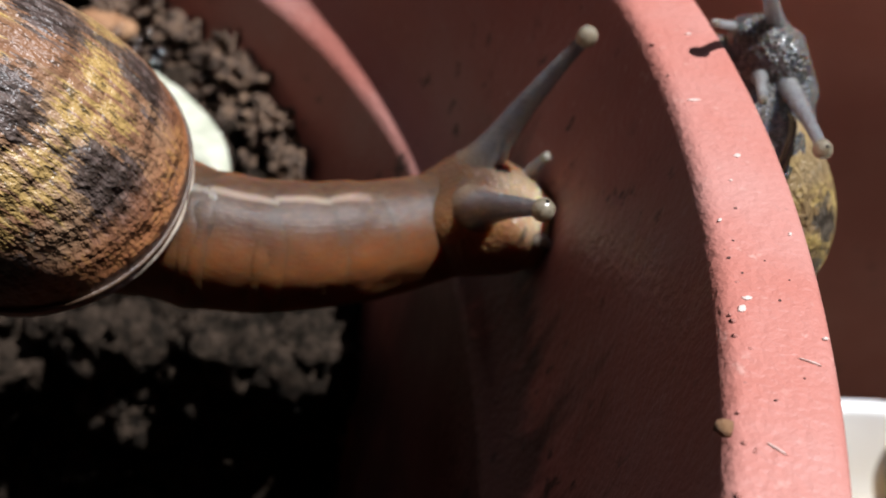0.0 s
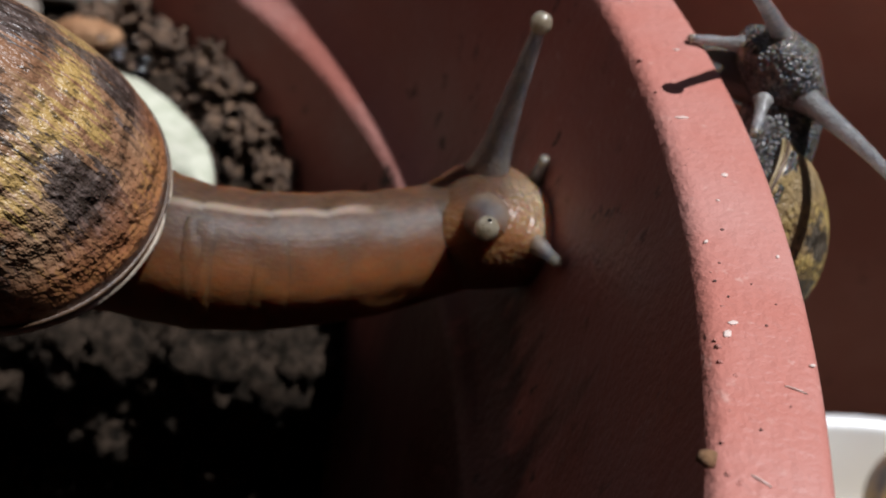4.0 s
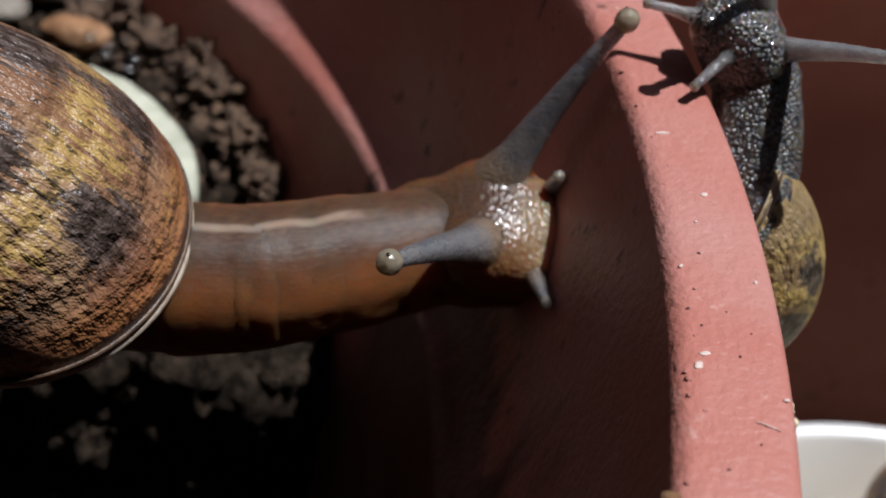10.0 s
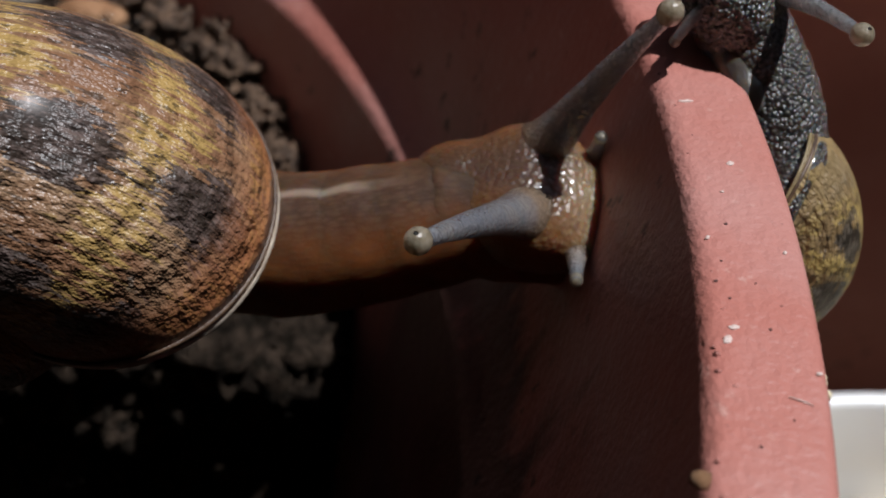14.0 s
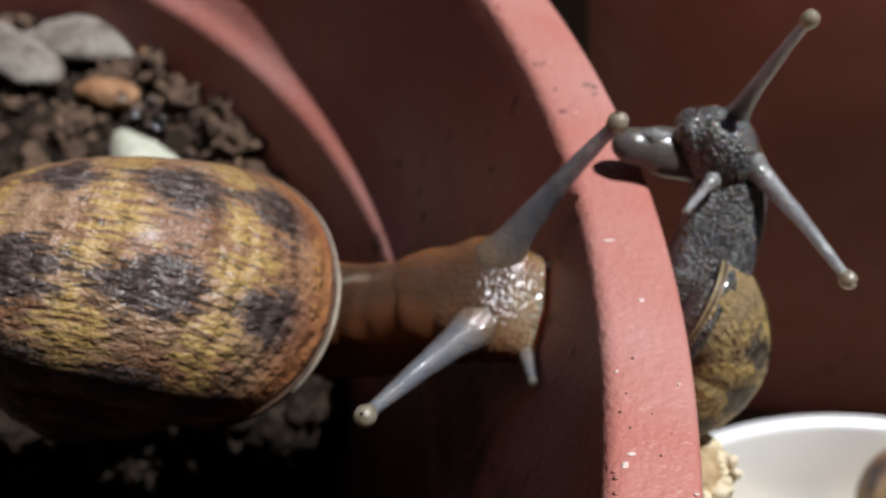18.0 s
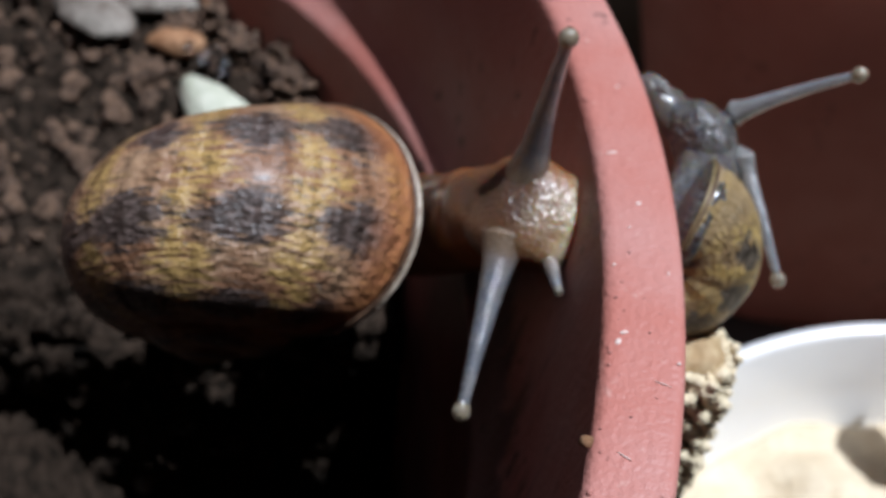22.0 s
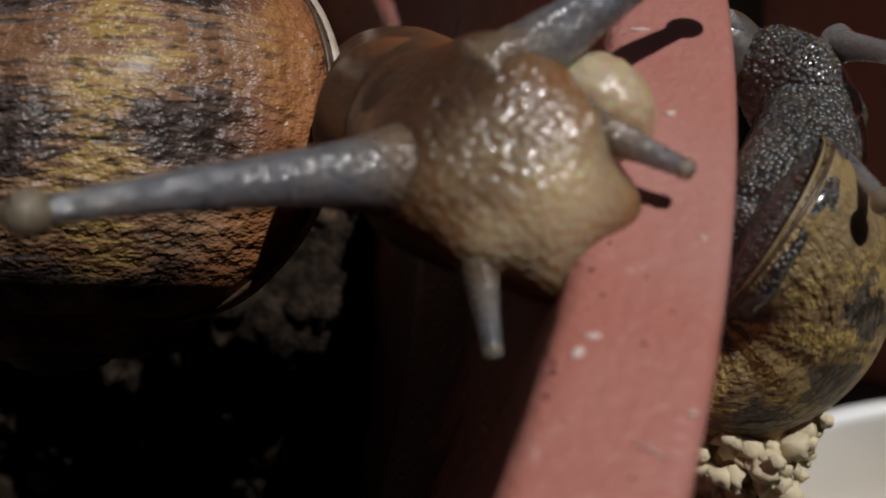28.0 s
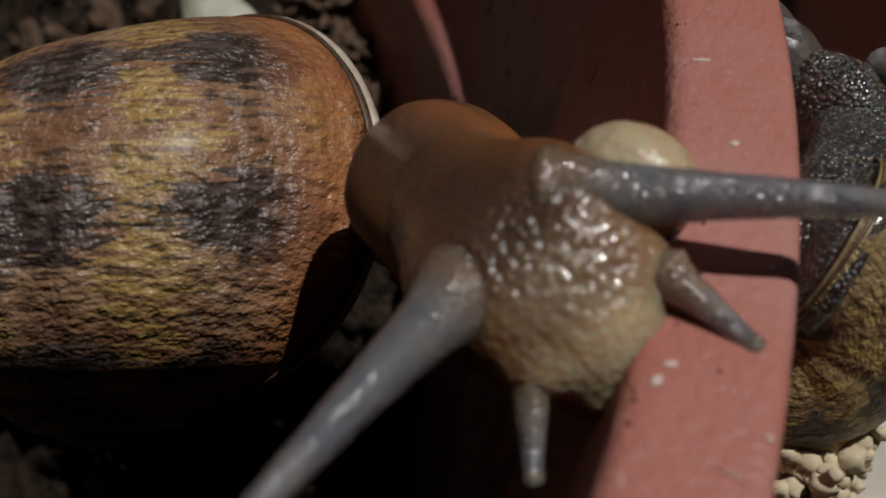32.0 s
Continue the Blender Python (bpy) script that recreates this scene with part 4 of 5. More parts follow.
# ---- how things move ----
# seconds; shell mouth; head, its heading and its up; tips of the long feelers, tips of the short ones
NEAR_SNAIL = [
    (0, (0.07463, 0.02018, -0.01594), (0.09675, 0.02741, -0.01653), (0.975, 0.077, 0.207), (-0.209, 0.02, 0.978), (0.10211, 0.02957, -0.00067), (0.10049, 0.01411, -0.00456), (0.1009, 0.02994, -0.01178), (0.10332, 0.02543, -0.01734)),
    (1, (0.07472, 0.01998, -0.01576), (0.09695, 0.02716, -0.01626), (0.985, 0.092, 0.146), (-0.143, -0.045, 0.989), (0.10336, 0.02886, -0.00068), (0.10397, 0.01384, -0.00648), (0.10039, 0.02896, -0.01143), (0.10297, 0.02152, -0.01438)),
    (2, (0.07477, 0.01978, -0.01556), (0.09675, 0.02566, -0.01541), (0.994, 0.078, 0.08), (-0.078, -0.019, 0.997), (0.10229, 0.02565, 0.00053), (0.10311, 0.01165, -0.00593), (0.10031, 0.02752, -0.01079), (0.1021, 0.0195, -0.01341)),
    (3, (0.07491, 0.01957, -0.01542), (0.097, 0.0268, -0.01516), (0.997, 0.013, 0.079), (-0.079, 0.034, 0.996), (0.10173, 0.02662, 0.00102), (0.10083, 0.01137, -0.00661), (0.10064, 0.0286, -0.01061), (0.10223, 0.02054, -0.01299)),
    (4, (0.07495, 0.01937, -0.01522), (0.09859, 0.02686, -0.01521), (0.977, 0.126, 0.172), (-0.181, 0.066, 0.981), (0.09943, 0.0282, 0.00187), (0.09797, 0.01236, -0.00365), (0.10152, 0.02978, -0.01034), (0.10329, 0.0206, -0.0124)),
    (4.5, (0.07521, 0.01907, -0.01516), (0.09911, 0.02704, -0.01569), (0.98, 0.126, 0.152), (-0.18, 0.246, 0.952), (0.09909, 0.03004, 0.00101), (0.09771, 0.01292, -0.00417), (0.10197, 0.0303, -0.01138), (0.10413, 0.02664, -0.01712)),
    (6.5, (0.07667, 0.01797, -0.015), (0.09914, 0.02637, -0.01428), (0.983, 0.079, 0.167), (-0.154, -0.152, 0.976), (0.09725, 0.02805, 0.00362), (0.09331, 0.01466, -0.00111), (0.10263, 0.0281, -0.00907), (0.1037, 0.01965, -0.01269)),
    (7, (0.07703, 0.01775, -0.0149), (0.0993, 0.02546, -0.01395), (0.986, -0.014, 0.164), (-0.164, -0.16, 0.973), (0.09835, 0.02737, 0.00403), (0.09363, 0.01331, -0.001), (0.10255, 0.02665, -0.00868), (0.10369, 0.01873, -0.01187)),
    (8, (0.07777, 0.01731, -0.01471), (0.09952, 0.02585, -0.01358), (0.99, 0.037, 0.138), (-0.128, -0.19, 0.973), (0.10293, 0.02976, 0.0037), (0.09496, 0.01126, -0.00281), (0.10292, 0.0276, -0.00819), (0.10368, 0.01886, -0.01235)),
    (9, (0.07855, 0.01684, -0.01456), (0.10003, 0.02538, -0.01281), (0.989, -0.063, 0.135), (-0.148, -0.31, 0.939), (0.10574, 0.02772, 0.00398), (0.09442, 0.01054, -0.00293), (0.10325, 0.02669, -0.00697), (0.10391, 0.01809, -0.0123)),
    (10, (0.07956, 0.0175, -0.01468), (0.10041, 0.02491, -0.01255), (0.986, -0.087, 0.144), (-0.163, -0.282, 0.945), (0.10605, 0.02788, 0.00419), (0.09435, 0.0098, -0.00334), (0.10366, 0.02546, -0.00706), (0.10423, 0.0176, -0.01171)),
    (11, (0.08051, 0.01813, -0.01479), (0.10047, 0.0247, -0.01227), (0.994, -0.029, 0.11), (-0.114, -0.292, 0.95), (0.10795, 0.03164, 0.00288), (0.0929, 0.00993, -0.00398), (0.10391, 0.02566, -0.00679), (0.10415, 0.01743, -0.01161)),
    (12, (0.08157, 0.01877, -0.01494), (0.10081, 0.02354, -0.01151), (0.999, -0.042, 0.008), (-0.017, -0.207, 0.978), (0.10733, 0.02415, 0.0049), (0.09532, 0.0075, -0.00404), (0.10376, 0.02464, -0.00645), (0.10419, 0.01615, -0.01089)),
    (13, (0.0826, 0.01941, -0.01507), (0.10115, 0.02289, -0.01047), (0.99, -0.127, 0.054), (-0.095, -0.344, 0.934), (0.1075, 0.02406, 0.00631), (0.09494, 0.00675, -0.00345), (0.10463, 0.02331, -0.00501), (0.10447, 0.01543, -0.01004)),
    (14, (0.08363, 0.02115, -0.01562), (0.1015, 0.02253, -0.01003), (0.999, -0.042, -0.016), (0.005, -0.262, 0.965), (0.10694, 0.02079, 0.00663), (0.09513, 0.00751, -0.00119), (0.10472, 0.02391, -0.00477), (0.10431, 0.01513, -0.00952)),
    (15, (0.08461, 0.02284, -0.01618), (0.10176, 0.02418, -0.01008), (0.998, -0.027, 0.051), (-0.055, -0.188, 0.981), (0.10431, 0.02069, 0.00656), (0.0961, 0.0089, -0.0002), (0.10592, 0.02848, -0.0051), (0.10374, 0.01691, -0.00895)),
    (15.5, (0.08513, 0.02384, -0.01632), (0.10156, 0.02438, -0.00979), (0.984, 0.006, 0.177), (-0.155, -0.45, 0.879), (0.10242, 0.02325, 0.00837), (0.09581, 0.00883, -0.00136), (0.10586, 0.02644, -0.00372), (0.10586, 0.01742, -0.00961)),
    (17.5, (0.0873, 0.02679, -0.01796), (0.10146, 0.02464, -0.00978), (0.962, -0.271, 0.04), (-0.156, -0.419, 0.894), (0.10637, 0.03067, 0.00696), (0.09399, 0.00824, -0.00484), (0.10676, 0.0249, -0.00439), (0.104, 0.01679, -0.01081)),
    (18, (0.08781, 0.02748, -0.01839), (0.10194, 0.02322, -0.00937), (0.975, -0.185, 0.119), (-0.193, -0.455, 0.87), (0.10859, 0.02694, 0.00694), (0.09422, 0.00686, -0.00474), (0.10702, 0.02347, -0.00385), (0.10523, 0.0157, -0.00938)),
    (19, (0.08894, 0.0279, -0.01847), (0.10246, 0.02273, -0.00906), (0.973, -0.215, 0.079), (-0.16, -0.393, 0.905), (0.11051, 0.024, 0.00675), (0.09106, 0.01102, -0.01394), (0.10741, 0.02291, -0.00369), (0.10542, 0.01504, -0.00907)),
    (20, (0.09017, 0.02839, -0.0185), (0.10303, 0.02262, -0.00904), (0.971, -0.224, 0.078), (-0.173, -0.442, 0.88), (0.11144, 0.02434, 0.00652), (0.09262, 0.00693, -0.01364), (0.10824, 0.02303, -0.00352), (0.10589, 0.0149, -0.01005)),
    (21, (0.09148, 0.02904, -0.0184), (0.10306, 0.02198, -0.00897), (0.975, -0.138, 0.174), (-0.212, -0.341, 0.916), (0.10992, 0.02539, 0.00705), (0.09744, 0.00464, -0.01533), (0.10831, 0.02295, -0.00368), (0.10633, 0.01446, -0.0083)),
    (22, (0.09276, 0.02963, -0.01835), (0.10312, 0.02067, -0.00705), (0.89, -0.381, 0.251), (-0.397, -0.377, 0.837), (0.10494, 0.02195, 0.01111), (0.09933, 0.00476, -0.01425), (0.10999, 0.02138, -0.00277), (0.10611, 0.01278, -0.00733)),
    (22.4, (0.09249, 0.03116, -0.0173), (0.10356, 0.02069, -0.00633), (0.864, -0.4, 0.306), (-0.463, -0.39, 0.796), (0.10177, 0.0339, 0.00565), (0.09954, 0.00289, -0.00599), (0.10998, 0.0207, -0.00156), (0.10672, 0.01286, -0.00692)),
    (23, (0.09278, 0.03249, -0.01691), (0.10337, 0.0196, -0.00555), (0.835, -0.428, 0.345), (-0.516, -0.393, 0.761), (0.09811, 0.03009, 0.00868), (0.09769, 0.00211, -0.00516), (0.11035, 0.02133, -0.0021), (0.10674, 0.01195, -0.00676)),
    (24, (0.0931, 0.0342, -0.01682), (0.10387, 0.01848, -0.00406), (0.83, -0.426, 0.359), (-0.487, -0.243, 0.839), (0.10409, 0.02002, 0.01406), (0.09696, 0.00162, -0.0018), (0.11106, 0.01939, -0.00126), (0.10704, 0.01079, -0.00492)),
    (25, (0.09342, 0.03353, -0.01675), (0.10394, 0.01622, -0.00292), (0.847, -0.357, 0.393), (-0.487, -0.228, 0.843), (0.10346, 0.01354, 0.01438), (0.09733, -0.00014, 0.00278), (0.11157, 0.01818, -0.00018), (0.10749, 0.00868, -0.00351)),
    (27.5, (0.09269, 0.03135, -0.01675), (0.10528, 0.01149, -0.00054), (0.785, -0.583, 0.209), (-0.413, -0.242, 0.878), (0.11165, 0.02481, 0.00865), (0.08929, 0.00261, 0.00086), (0.11272, 0.01069, 0.0021), (0.10754, 0.00379, -0.00256)),
    (28, (0.09254, 0.03084, -0.01686), (0.10523, 0.01079, 8e-05), (0.769, -0.583, 0.263), (-0.452, -0.205, 0.868), (0.11384, 0.02327, 0.00748), (0.09399, -0.00269, 0.00649), (0.113, 0.01104, 0.00178), (0.10757, 0.00367, -0.00276)),
    (29, (0.0929, 0.03024, -0.01693), (0.10494, 0.00968, -0.00019), (0.763, -0.539, 0.356), (-0.503, -0.152, 0.851), (0.11469, 0.02148, 0.00556), (0.09635, -0.00578, 0.005), (0.11327, 0.00986, 0.0017), (0.10748, 0.00362, -0.00335)),
    (30, (0.09313, 0.0295, -0.01682), (0.10531, 0.00756, 0.00021), (0.792, -0.542, 0.28), (-0.466, -0.243, 0.851), (0.11419, 0.01976, 0.00686), (0.09553, -0.00724, 0.00058), (0.11312, 0.00729, 0.0018), (0.1077, -0.00028, -0.00138)),
    (31, (0.09332, 0.02859, -0.01689), (0.10484, 0.00687, 0.00021), (0.817, -0.531, 0.223), (-0.429, -0.302, 0.851), (0.11685, 0.01551, 0.00426), (0.09417, -0.00661, -0.00453), (0.11338, 0.00625, 0.00168), (0.10786, -0.00082, -0.00109)),
    (32, (0.09284, 0.0269, -0.01751), (0.10538, 0.00679, -0.00057), (0.817, -0.573, 0.057), (-0.295, -0.33, 0.897), (0.11984, 0.01042, 0.00407), (0.1005, -0.01008, 0.00435), (0.11411, 0.00532, -0.00014), (0.10726, -0.00077, -0.00349)),
]
# seconds; head; foot and tip of the four tentacles
FAR_SNAIL = [
    (0, (0.11576, 0.03346, -0.00254), (0.11592, 0.03458, -0.00126), (0.11194, 0.02824, 0.0068), (0.11674, 0.03094, -0.00321), (0.11757, 0.02015, -0.00121), (0.11477, 0.03053, -0.00281), (0.11459, 0.02705, -0.00249), (0.11354, 0.03398, -0.00108), (0.11075, 0.03225, 0.00014)),
    (1, (0.11589, 0.03302, -0.00269), (0.11617, 0.03442, -0.00111), (0.11178, 0.02846, 0.00703), (0.11739, 0.03087, -0.00298), (0.11786, 0.02015, -0.00057), (0.11529, 0.03015, -0.00291), (0.11503, 0.02671, -0.00234), (0.11338, 0.03386, -0.0008), (0.11054, 0.03225, 0.00046)),
    (4, (0.11649, 0.03083, -0.00058), (0.1164, 0.03198, 0.00076), (0.11133, 0.02548, 0.00805), (0.11796, 0.02845, -0.0011), (0.12329, 0.01883, -0.00092), (0.11504, 0.02753, -0.00129), (0.11436, 0.02415, -0.00187), (0.11321, 0.03114, 0.00068), (0.1097, 0.03155, 0.00035)),
    (7, (0.11583, 0.03321, -0.00135), (0.11634, 0.03499, 0.00055), (0.11314, 0.03004, 0.00983), (0.11809, 0.0315, -0.00113), (0.12278, 0.02214, 0.00225), (0.11539, 0.0308, -0.00099), (0.11414, 0.02753, -0.0009), (0.11217, 0.0338, 0.00024), (0.1082, 0.03423, 9e-05)),
    (9, (0.11435, 0.0319, 0.00116), (0.11522, 0.03367, 0.00309), (0.11325, 0.02885, 0.01215), (0.11688, 0.03068, 0.00173), (0.1219, 0.02278, 0.00639), (0.11325, 0.02947, 0.00135), (0.11129, 0.02707, 0.00013), (0.1108, 0.03232, 0.00262), (0.10687, 0.03273, 0.00261)),
    (10, (0.11376, 0.03012, 0.00248), (0.11468, 0.0316, 0.00411), (0.11282, 0.027, 0.01292), (0.11625, 0.02891, 0.00305), (0.1216, 0.02169, 0.00769), (0.11269, 0.02777, 0.00265), (0.11068, 0.02576, 0.00111), (0.11035, 0.03033, 0.00361), (0.107, 0.03079, 0.00378)),
    (13, (0.11127, 0.0283, 0.0027), (0.11236, 0.02989, 0.00436), (0.11239, 0.02449, 0.01185), (0.11479, 0.02793, 0.00385), (0.11477, 0.02002, 0.00863), (0.10927, 0.02676, 0.0037), (0.10755, 0.02516, 0.00192), (0.10779, 0.02885, 0.00426), (0.10488, 0.02932, 0.00475)),
    (15.5, (0.11144, 0.03025, 0.00392), (0.11226, 0.03197, 0.00592), (0.11141, 0.02658, 0.01366), (0.11402, 0.02937, 0.00473), (0.12093, 0.02325, 0.00268), (0.11074, 0.02776, 0.00368), (0.10922, 0.02622, 0.00082), (0.10853, 0.02978, 0.0042), (0.10538, 0.02919, 0.0028)),
    (18, (0.11655, 0.03061, 0.00292), (0.1173, 0.03219, 0.00448), (0.11998, 0.03017, 0.01496), (0.11872, 0.02887, 0.00308), (0.12608, 0.02147, -0.00041), (0.11596, 0.02722, 0.00236), (0.11418, 0.02438, 0.00135), (0.1112, 0.03003, 0.00355), (0.11494, 0.03043, 0.00311)),
    (19, (0.11696, 0.02899, 0.00306), (0.11813, 0.03048, 0.0045), (0.12216, 0.0263, 0.01384), (0.11887, 0.02665, 0.00268), (0.12503, 0.01762, 0.00145), (0.11704, 0.02573, 0.00258), (0.11509, 0.02291, 0.00189), (0.11195, 0.02906, 0.00423), (0.11546, 0.02901, 0.00341)),
    (20, (0.11744, 0.027, 0.0014), (0.11878, 0.02869, 0.003), (0.12371, 0.02334, 0.01124), (0.11933, 0.02494, 0.00137), (0.12393, 0.01499, 0.00047), (0.11749, 0.02402, 0.00127), (0.11558, 0.0211, 0.00149), (0.11239, 0.02803, 0.00341), (0.11592, 0.02731, 0.002)),
    (21, (0.11729, 0.02764, 0.00073), (0.1187, 0.02908, 0.00208), (0.12537, 0.02426, 0.00938), (0.11904, 0.02554, 0.00064), (0.12451, 0.01723, -0.00558), (0.11697, 0.02456, 0.0005), (0.11512, 0.0216, 0.00079), (0.11215, 0.02848, 0.00261), (0.11575, 0.02789, 0.00129)),
    (22, (0.11673, 0.02992, -0.00416), (0.11917, 0.03178, -0.00287), (0.12853, 0.0313, 0.00288), (0.11985, 0.02823, -0.0042), (0.1241, 0.01995, -0.01095), (0.11714, 0.02615, -0.00496), (0.11482, 0.02353, -0.00478), (0.11154, 0.03263, -9e-05), (0.11517, 0.03073, -0.00294)),
    (23, (0.11751, 0.0267, -0.00384), (0.11932, 0.02847, -0.00246), (0.12775, 0.02364, 0.0027), (0.1195, 0.02477, -0.00397), (0.12387, 0.01734, -0.0108), (0.1179, 0.02347, -0.00422), (0.11506, 0.02143, -0.00432), (0.11361, 0.0268, -0.00231), (0.11634, 0.02673, -0.00338)),
    (24, (0.1163, 0.03155, -0.00772), (0.11839, 0.0327, -0.00709), (0.12818, 0.02976, -0.00303), (0.11841, 0.02917, -0.00875), (0.12226, 0.02101, -0.01503), (0.11649, 0.02813, -0.00856), (0.11408, 0.02563, -0.00816), (0.11211, 0.03329, -0.00369), (0.11504, 0.03207, -0.00651)),
    (25, (0.11683, 0.02952, -0.0067), (0.11808, 0.03038, -0.00607), (0.12542, 0.0242, -0.00069), (0.1187, 0.02703, -0.0076), (0.12265, 0.01702, -0.00988), (0.11709, 0.02569, -0.00792), (0.1152, 0.02279, -0.00844), (0.11311, 0.03088, -0.00359), (0.11571, 0.02993, -0.00577)),
    (28, (0.11641, 0.03113, -0.00778), (0.11833, 0.03315, -0.0065), (0.12331, 0.02489, -0.00121), (0.11824, 0.02797, -0.00913), (0.12125, 0.01859, -0.00425), (0.11707, 0.02719, -0.00881), (0.11586, 0.024, -0.00802), (0.11289, 0.03162, -0.00557), (0.11535, 0.03128, -0.00711)),
    (30, (0.11684, 0.02947, -0.00675), (0.11882, 0.03109, -0.0058), (0.12363, 0.02303, -6e-05), (0.119, 0.02634, -0.00793), (0.12156, 0.01671, -0.00326), (0.11718, 0.02557, -0.00751), (0.1159, 0.02237, -0.00687), (0.1131, 0.03019, -0.00461), (0.11572, 0.02969, -0.00611)),
    (32, (0.11613, 0.03214, -0.00872), (0.11816, 0.03429, -0.00744), (0.12381, 0.02633, -0.00238), (0.11799, 0.02889, -0.01017), (0.12086, 0.01925, -0.00571), (0.11669, 0.0283, -0.00959), (0.11545, 0.02506, -0.00916), (0.11286, 0.03355, -0.00569), (0.11515, 0.03256, -0.00781)),
]


MOUTH = [(0.0, (-0.186, 0.344, -0.92)), (9.0, (-0.15, 0.26, -0.955)), (13.0, (-0.13, 0.24, -0.96)), (18.0, (-0.04, 0.27, -0.955)),
         (22.0, (0.13, 0.31, -0.94)), (24.0, (0.27, 0.32, -0.9)), (29.0, (0.32, 0.41, -0.855)), (32.0, (0.32, 0.41, -0.855))]
SPIRE = [(0.0, (-0.17, -0.93, -0.31)), (9.0, (-0.10, -0.955, -0.25)), (13.0, (-0.02, -0.95, -0.30)), (18.0, (-0.05, -0.89, -0.45)),
         (22.0, (0.04, -0.87, -0.48)), (24.0, (0.12, -0.82, -0.55)), (29.0, (0.25, -0.80, -0.54)), (32.0, (0.25, -0.80, -0.54))]
BROW = [(0.0, (0.0761, 0.0160, -0.0122)), (4.0, (0.0765, 0.0152, -0.0114)), (9.0, (0.0801, 0.0128, -0.0105)), (13.0, (0.0839, 0.0152, -0.0110)),
        (18.0, (0.0890, 0.0222, -0.0125)), (22.0, (0.0929, 0.0221, -0.0105)), (24.0, (0.0940, 0.0248, -0.0092)), (29.0, (0.0938, 0.0207, -0.0083)),
        (32.0, (0.0940, 0.0175, -0.0080))]
FAR_SPIRE, FAR_MOUTH = Vector((-0.077, 0.796, -0.60)), Vector((-0.938, 0.146, 0.314))
FAR_SHELL = [(0.0, (0.1152, 0.0268, -0.0086)), (4.0, (0.1153, 0.0264, -0.0083)), (9.0, (0.1155, 0.0249, -0.0081)), (13.0, (0.1156, 0.0244, -0.0074)),
             (18.0, (0.1160, 0.0237, -0.0069)), (22.0, (0.1158, 0.0233, -0.0073)), (25.0, (0.1164, 0.0225, -0.0075)), (28.0, (0.1166, 0.0206, -0.0092)),
             (32.0, (0.1166, 0.0206, -0.0091))]


def at_time(rows, t):
    for (t0, a), (t1, b) in zip(rows, rows[1:]):
        if t <= t1:
            return Vector(a).lerp(Vector(b), (t - t0) / (t1 - t0))
    return Vector(rows[-1][1])


def neck_poses(joint, heading, start, out, sag, step, count):
    """Poses of the neck pieces, in their shared frame, along a curve from the head back into the shell."""
    span = (joint - start).length
    curve = []
    for i in range(81):
        u = i / 80
        a, b = joint - heading * span * 0.26, start + out * span * 0.30
        p = joint * (1 - u) ** 3 + a * 3 * u * (1 - u) ** 2 + b * 3 * u * u * (1 - u) + start * u ** 3
        curve.append(p + sag * 4 * u * (1 - u))
    for i in range(1, 14):
        curve.append(curve[80] - (out * 0.6 + (joint - start).normalized() * 0.4) * 0.0006 * i)
    poses, gone, at = [], 0.0, 0
    for k in range(count):
        while gone < k * step and at < len(curve) - 2:
            gone += (curve[at + 1] - curve[at]).length
            at += 1
        d = curve[max(0, at - 4)] - curve[min(len(curve) - 1, at + 4)]
        poses.append((curve[at], d.normalized()))
    return poses


def feeler_rows(base, root_pose, length, feet, tips):
    rows = []
    for t, foot, tip in zip(base, feet, tips):
        foot, tip = Vector(foot), Vector(tip)
        d = (tip - foot).normalized()
        rows.append((t, root_pose(t).inverted() @ place(tip - d * length, d, (0.1, 0.2, 1))))
    return rows


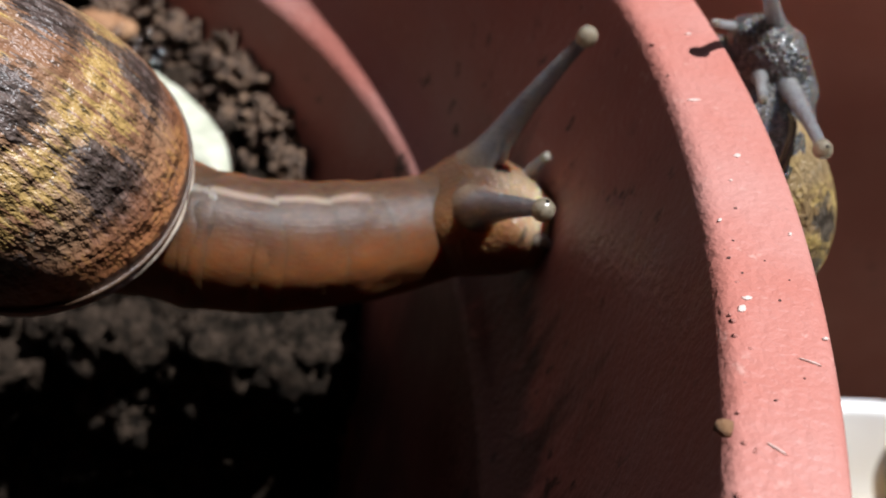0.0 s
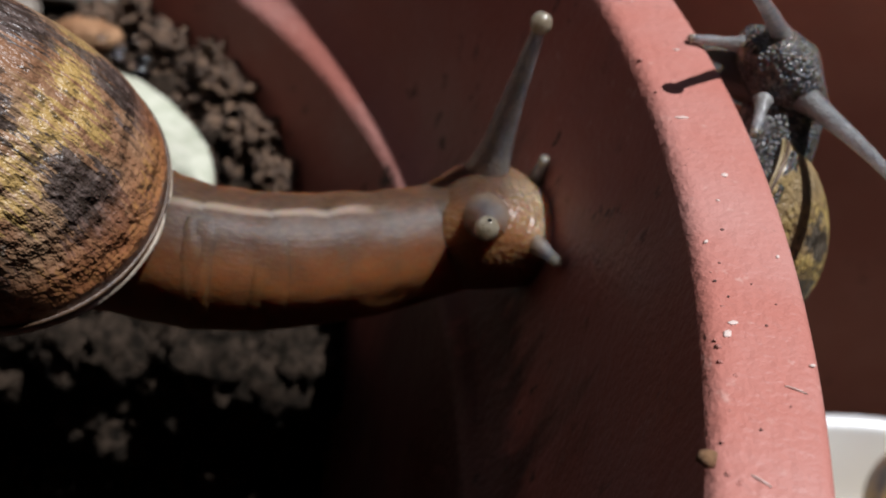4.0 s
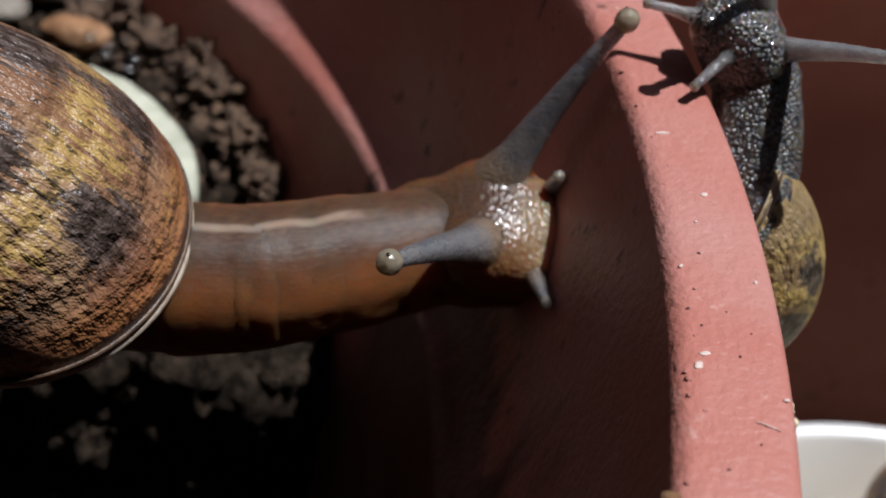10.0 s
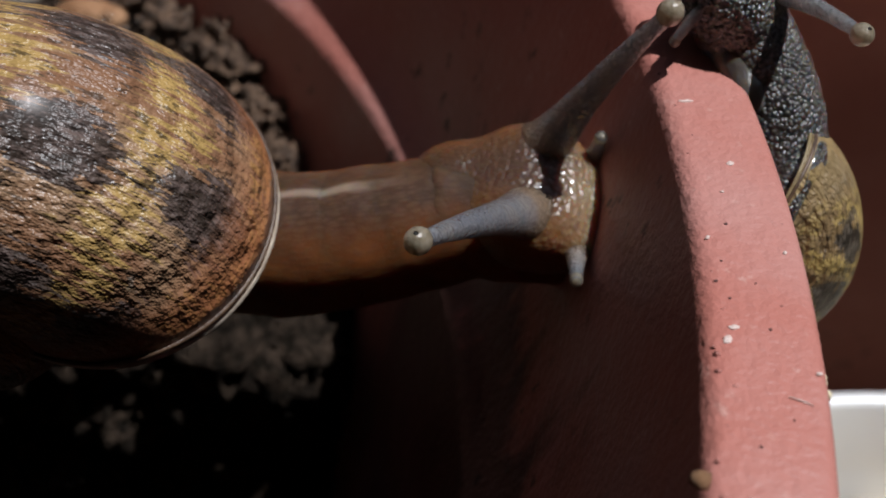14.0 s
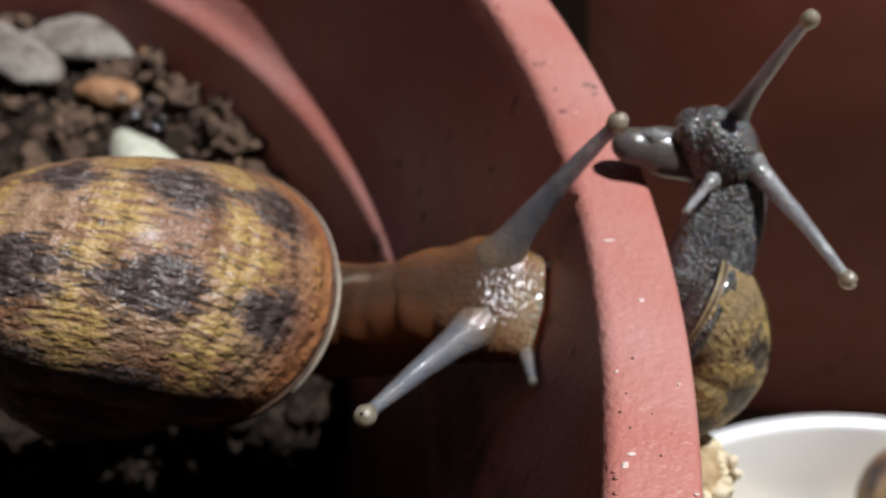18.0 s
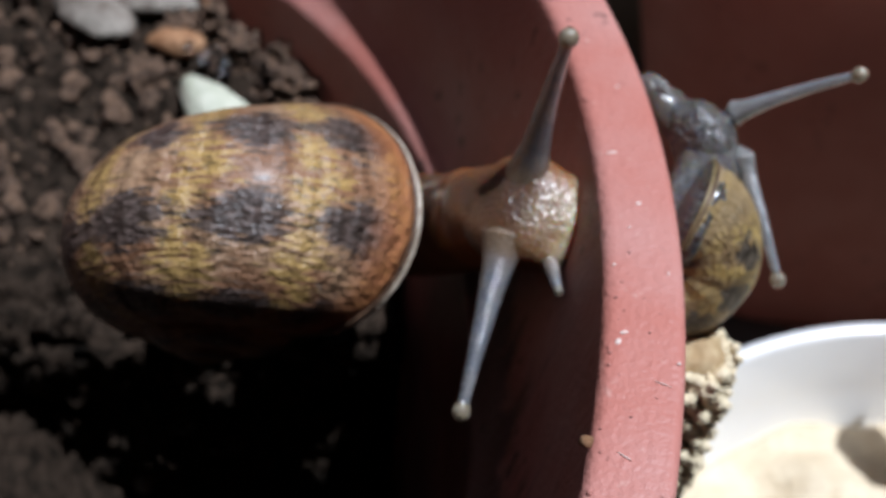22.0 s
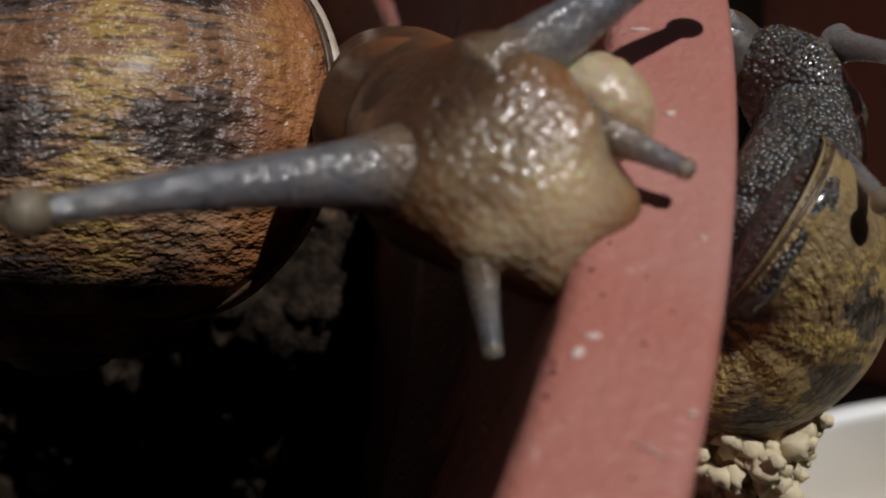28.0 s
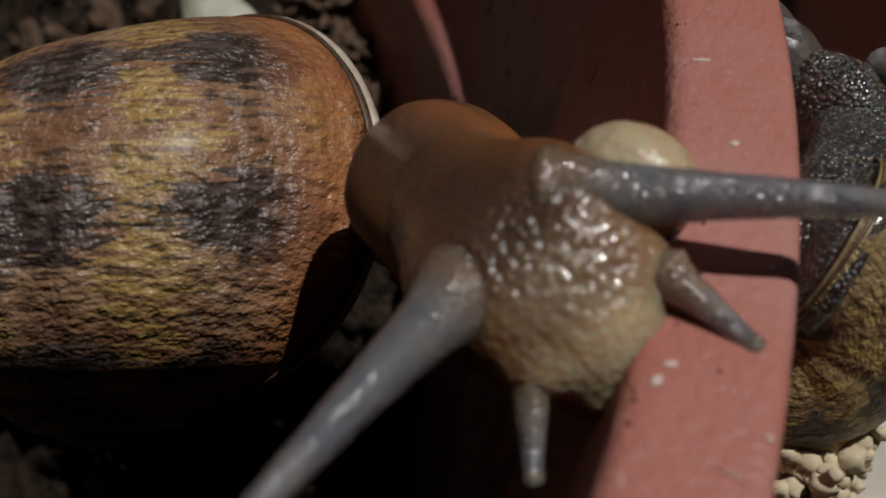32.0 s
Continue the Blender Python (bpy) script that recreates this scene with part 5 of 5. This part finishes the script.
def motions():
    # the near snail: its shell carries the thing, all other parts move on it
    root, shell, necks, head, feelers, mouth, brow = near
    times = [r[0] for r in NEAR_SNAIL]
    poses, heads = {}, {}
    for r in NEAR_SNAIL:
        turn = shell_turn(at_time(SPIRE, r[0]), at_time(MOUTH, r[0]))
        poses[r[0]] = Matrix.Translation(at_time(BROW, r[0]) - turn.to_3x3() @ brow) @ turn
        heads[r[0]] = place(Vector(r[2]), r[3], r[4])
    walk(root, [(t, poses[t]) for t in times])
    rows, soles, cheeks = [[] for _ in necks], [], []
    for r in NEAR_SNAIL:
        t, lipc, hd, fw = r[0], Vector(r[1]), Vector(r[2]), Vector(r[3]).normalized()
        inv = poses[t].inverted()
        early = max(0.0, min(1.0, (8.0 - t) / 4.0))
        late = max(0.0, min(1.0, (t - 18.0) / 8.0))
        sag = Vector((0, -0.69, -0.72)) * 0.0011 * early
        out = (Vector((1, -0.15, 0.1)) * (1 - late) + Vector((0.45, -0.5, 0.74)) * late).normalized()
        joint = hd - fw * 0.0026 + Vector((0, -0.69, -0.72)) * (0.0003 + 0.0007 * (1 - early) * (1 - late))
        along = (fw * 0.35 + (joint - lipc).normalized() * 0.65).normalized()
        for k, (p, d) in enumerate(neck_poses(joint, along, lipc - out * 0.001, out, sag, STEP, NECKS)):
            rows[k].append((t, inv @ place(p, d, Vector((0, -0.15, 1)).lerp(Vector(r[4]), late * (1 - k / (NECKS - 1)))) @ pose(STEP * k, 0, 0)))
        low = -0.0030 * (1 - early) * (1 - 0.75 * late)
        soles.append((t, inv @ heads[t] @ pose(-0.0006 - 0.0014 * late, 0, low)))
        bulge = max(0.0, min(1.0, (t - 19.0) / 9.0))
        last = max(0.0, t - 30.0)
        cheeks.append((t, inv @ heads[t] @ pose(0.0004 - 0.0004 * last, 0.0008 + 0.0039 * bulge + 0.0004 * last, -0.0020 + 0.0006 * bulge + 0.0005 * last, 0, 0, 14)))
    for ob, rr in zip(necks, rows):
        walk(ob, rr)
    walk(head, [(t, poses[t].inverted() @ heads[t]) for t in times])
    walk(near_foot, soles)
    walk(cheek, cheeks)
    for k, ob in enumerate(feelers):
        feet = [heads[r[0]] @ HEAD_FEET[k] for r in NEAR_SNAIL]
        walk(ob, feeler_rows(times, lambda t: poses[t], 0.0150 if k < 2 else 0.0045, feet, [r[5 + k] for r in NEAR_SNAIL]))

    # the far snail
    root, shell, necks, head, feelers, mouth, brow = far
    times = [r[0] for r in FAR_SNAIL]
    turn = shell_turn(FAR_SPIRE, FAR_MOUTH)
    sole = []
    poses = {t: Matrix.Translation(at_time(FAR_SHELL, t) - turn.to_3x3() @ mouth) @ turn for t in times}
    walk(root, [(t, poses[t]) for t in times])
    rows, faces = [[] for _ in necks], []
    for r in FAR_SNAIL:
        lipc, hd = at_time(FAR_SHELL, r[0]), Vector(r[1])
        inv = poses[r[0]].inverted()
        feet = (Vector(r[2]) + Vector(r[4])) / 2 - (Vector(r[6]) + Vector(r[8])) / 2
        up = feet.normalized() * 0.7 + Vector((0.5, -0.2, 0.5))
        fw = ((Vector(r[6]) + Vector(r[8])) / 2 - hd).normalized() * 0.4 + (hd - lipc).normalized() * 0.6
        fw.normalize()
        for k, (p, d) in enumerate(neck_poses(hd - fw * 0.0013, fw, lipc + Vector((0.0005, 0, -0.001)), Vector((0, 0, 1)), Vector(), STEP * 0.62, NECKS)):
            rows[k].append((r[0], inv @ place(p, d, (1, -0.3, 0.2)) @ pose(STEP * 0.62 * k, 0, 0)))
        faces.append((r[0], inv @ place(hd, fw, up)))
        side = (Vector(r[8]) - hd) if r[0] >= 17 else Vector((-0.003, 0.0005, 0.0))
        spot = (hd + side.normalized() * 0.0026 - Vector((0, 0, 0.0012)), side)
        if 8 < r[0] < 17:
            spot = (hd + Vector((0.0007, -0.0004, -0.0020)), Vector((0.35, -0.8, -0.45)))
        sole.append((r[0], inv @ place(*spot, (0.6, -0.6, 0.5))))
    walk(foot, sole)
    for ob, rr in zip(necks, rows):
        walk(ob, rr)
    walk(head, faces)
    for k, ob in enumerate(feelers):
        walk(ob, feeler_rows(times, lambda t: poses[t], 0.011 if k < 2 else 0.0036, [r[2 + 2 * k] for r in FAR_SNAIL], [r[3 + 2 * k] for r in FAR_SNAIL]))


motions()
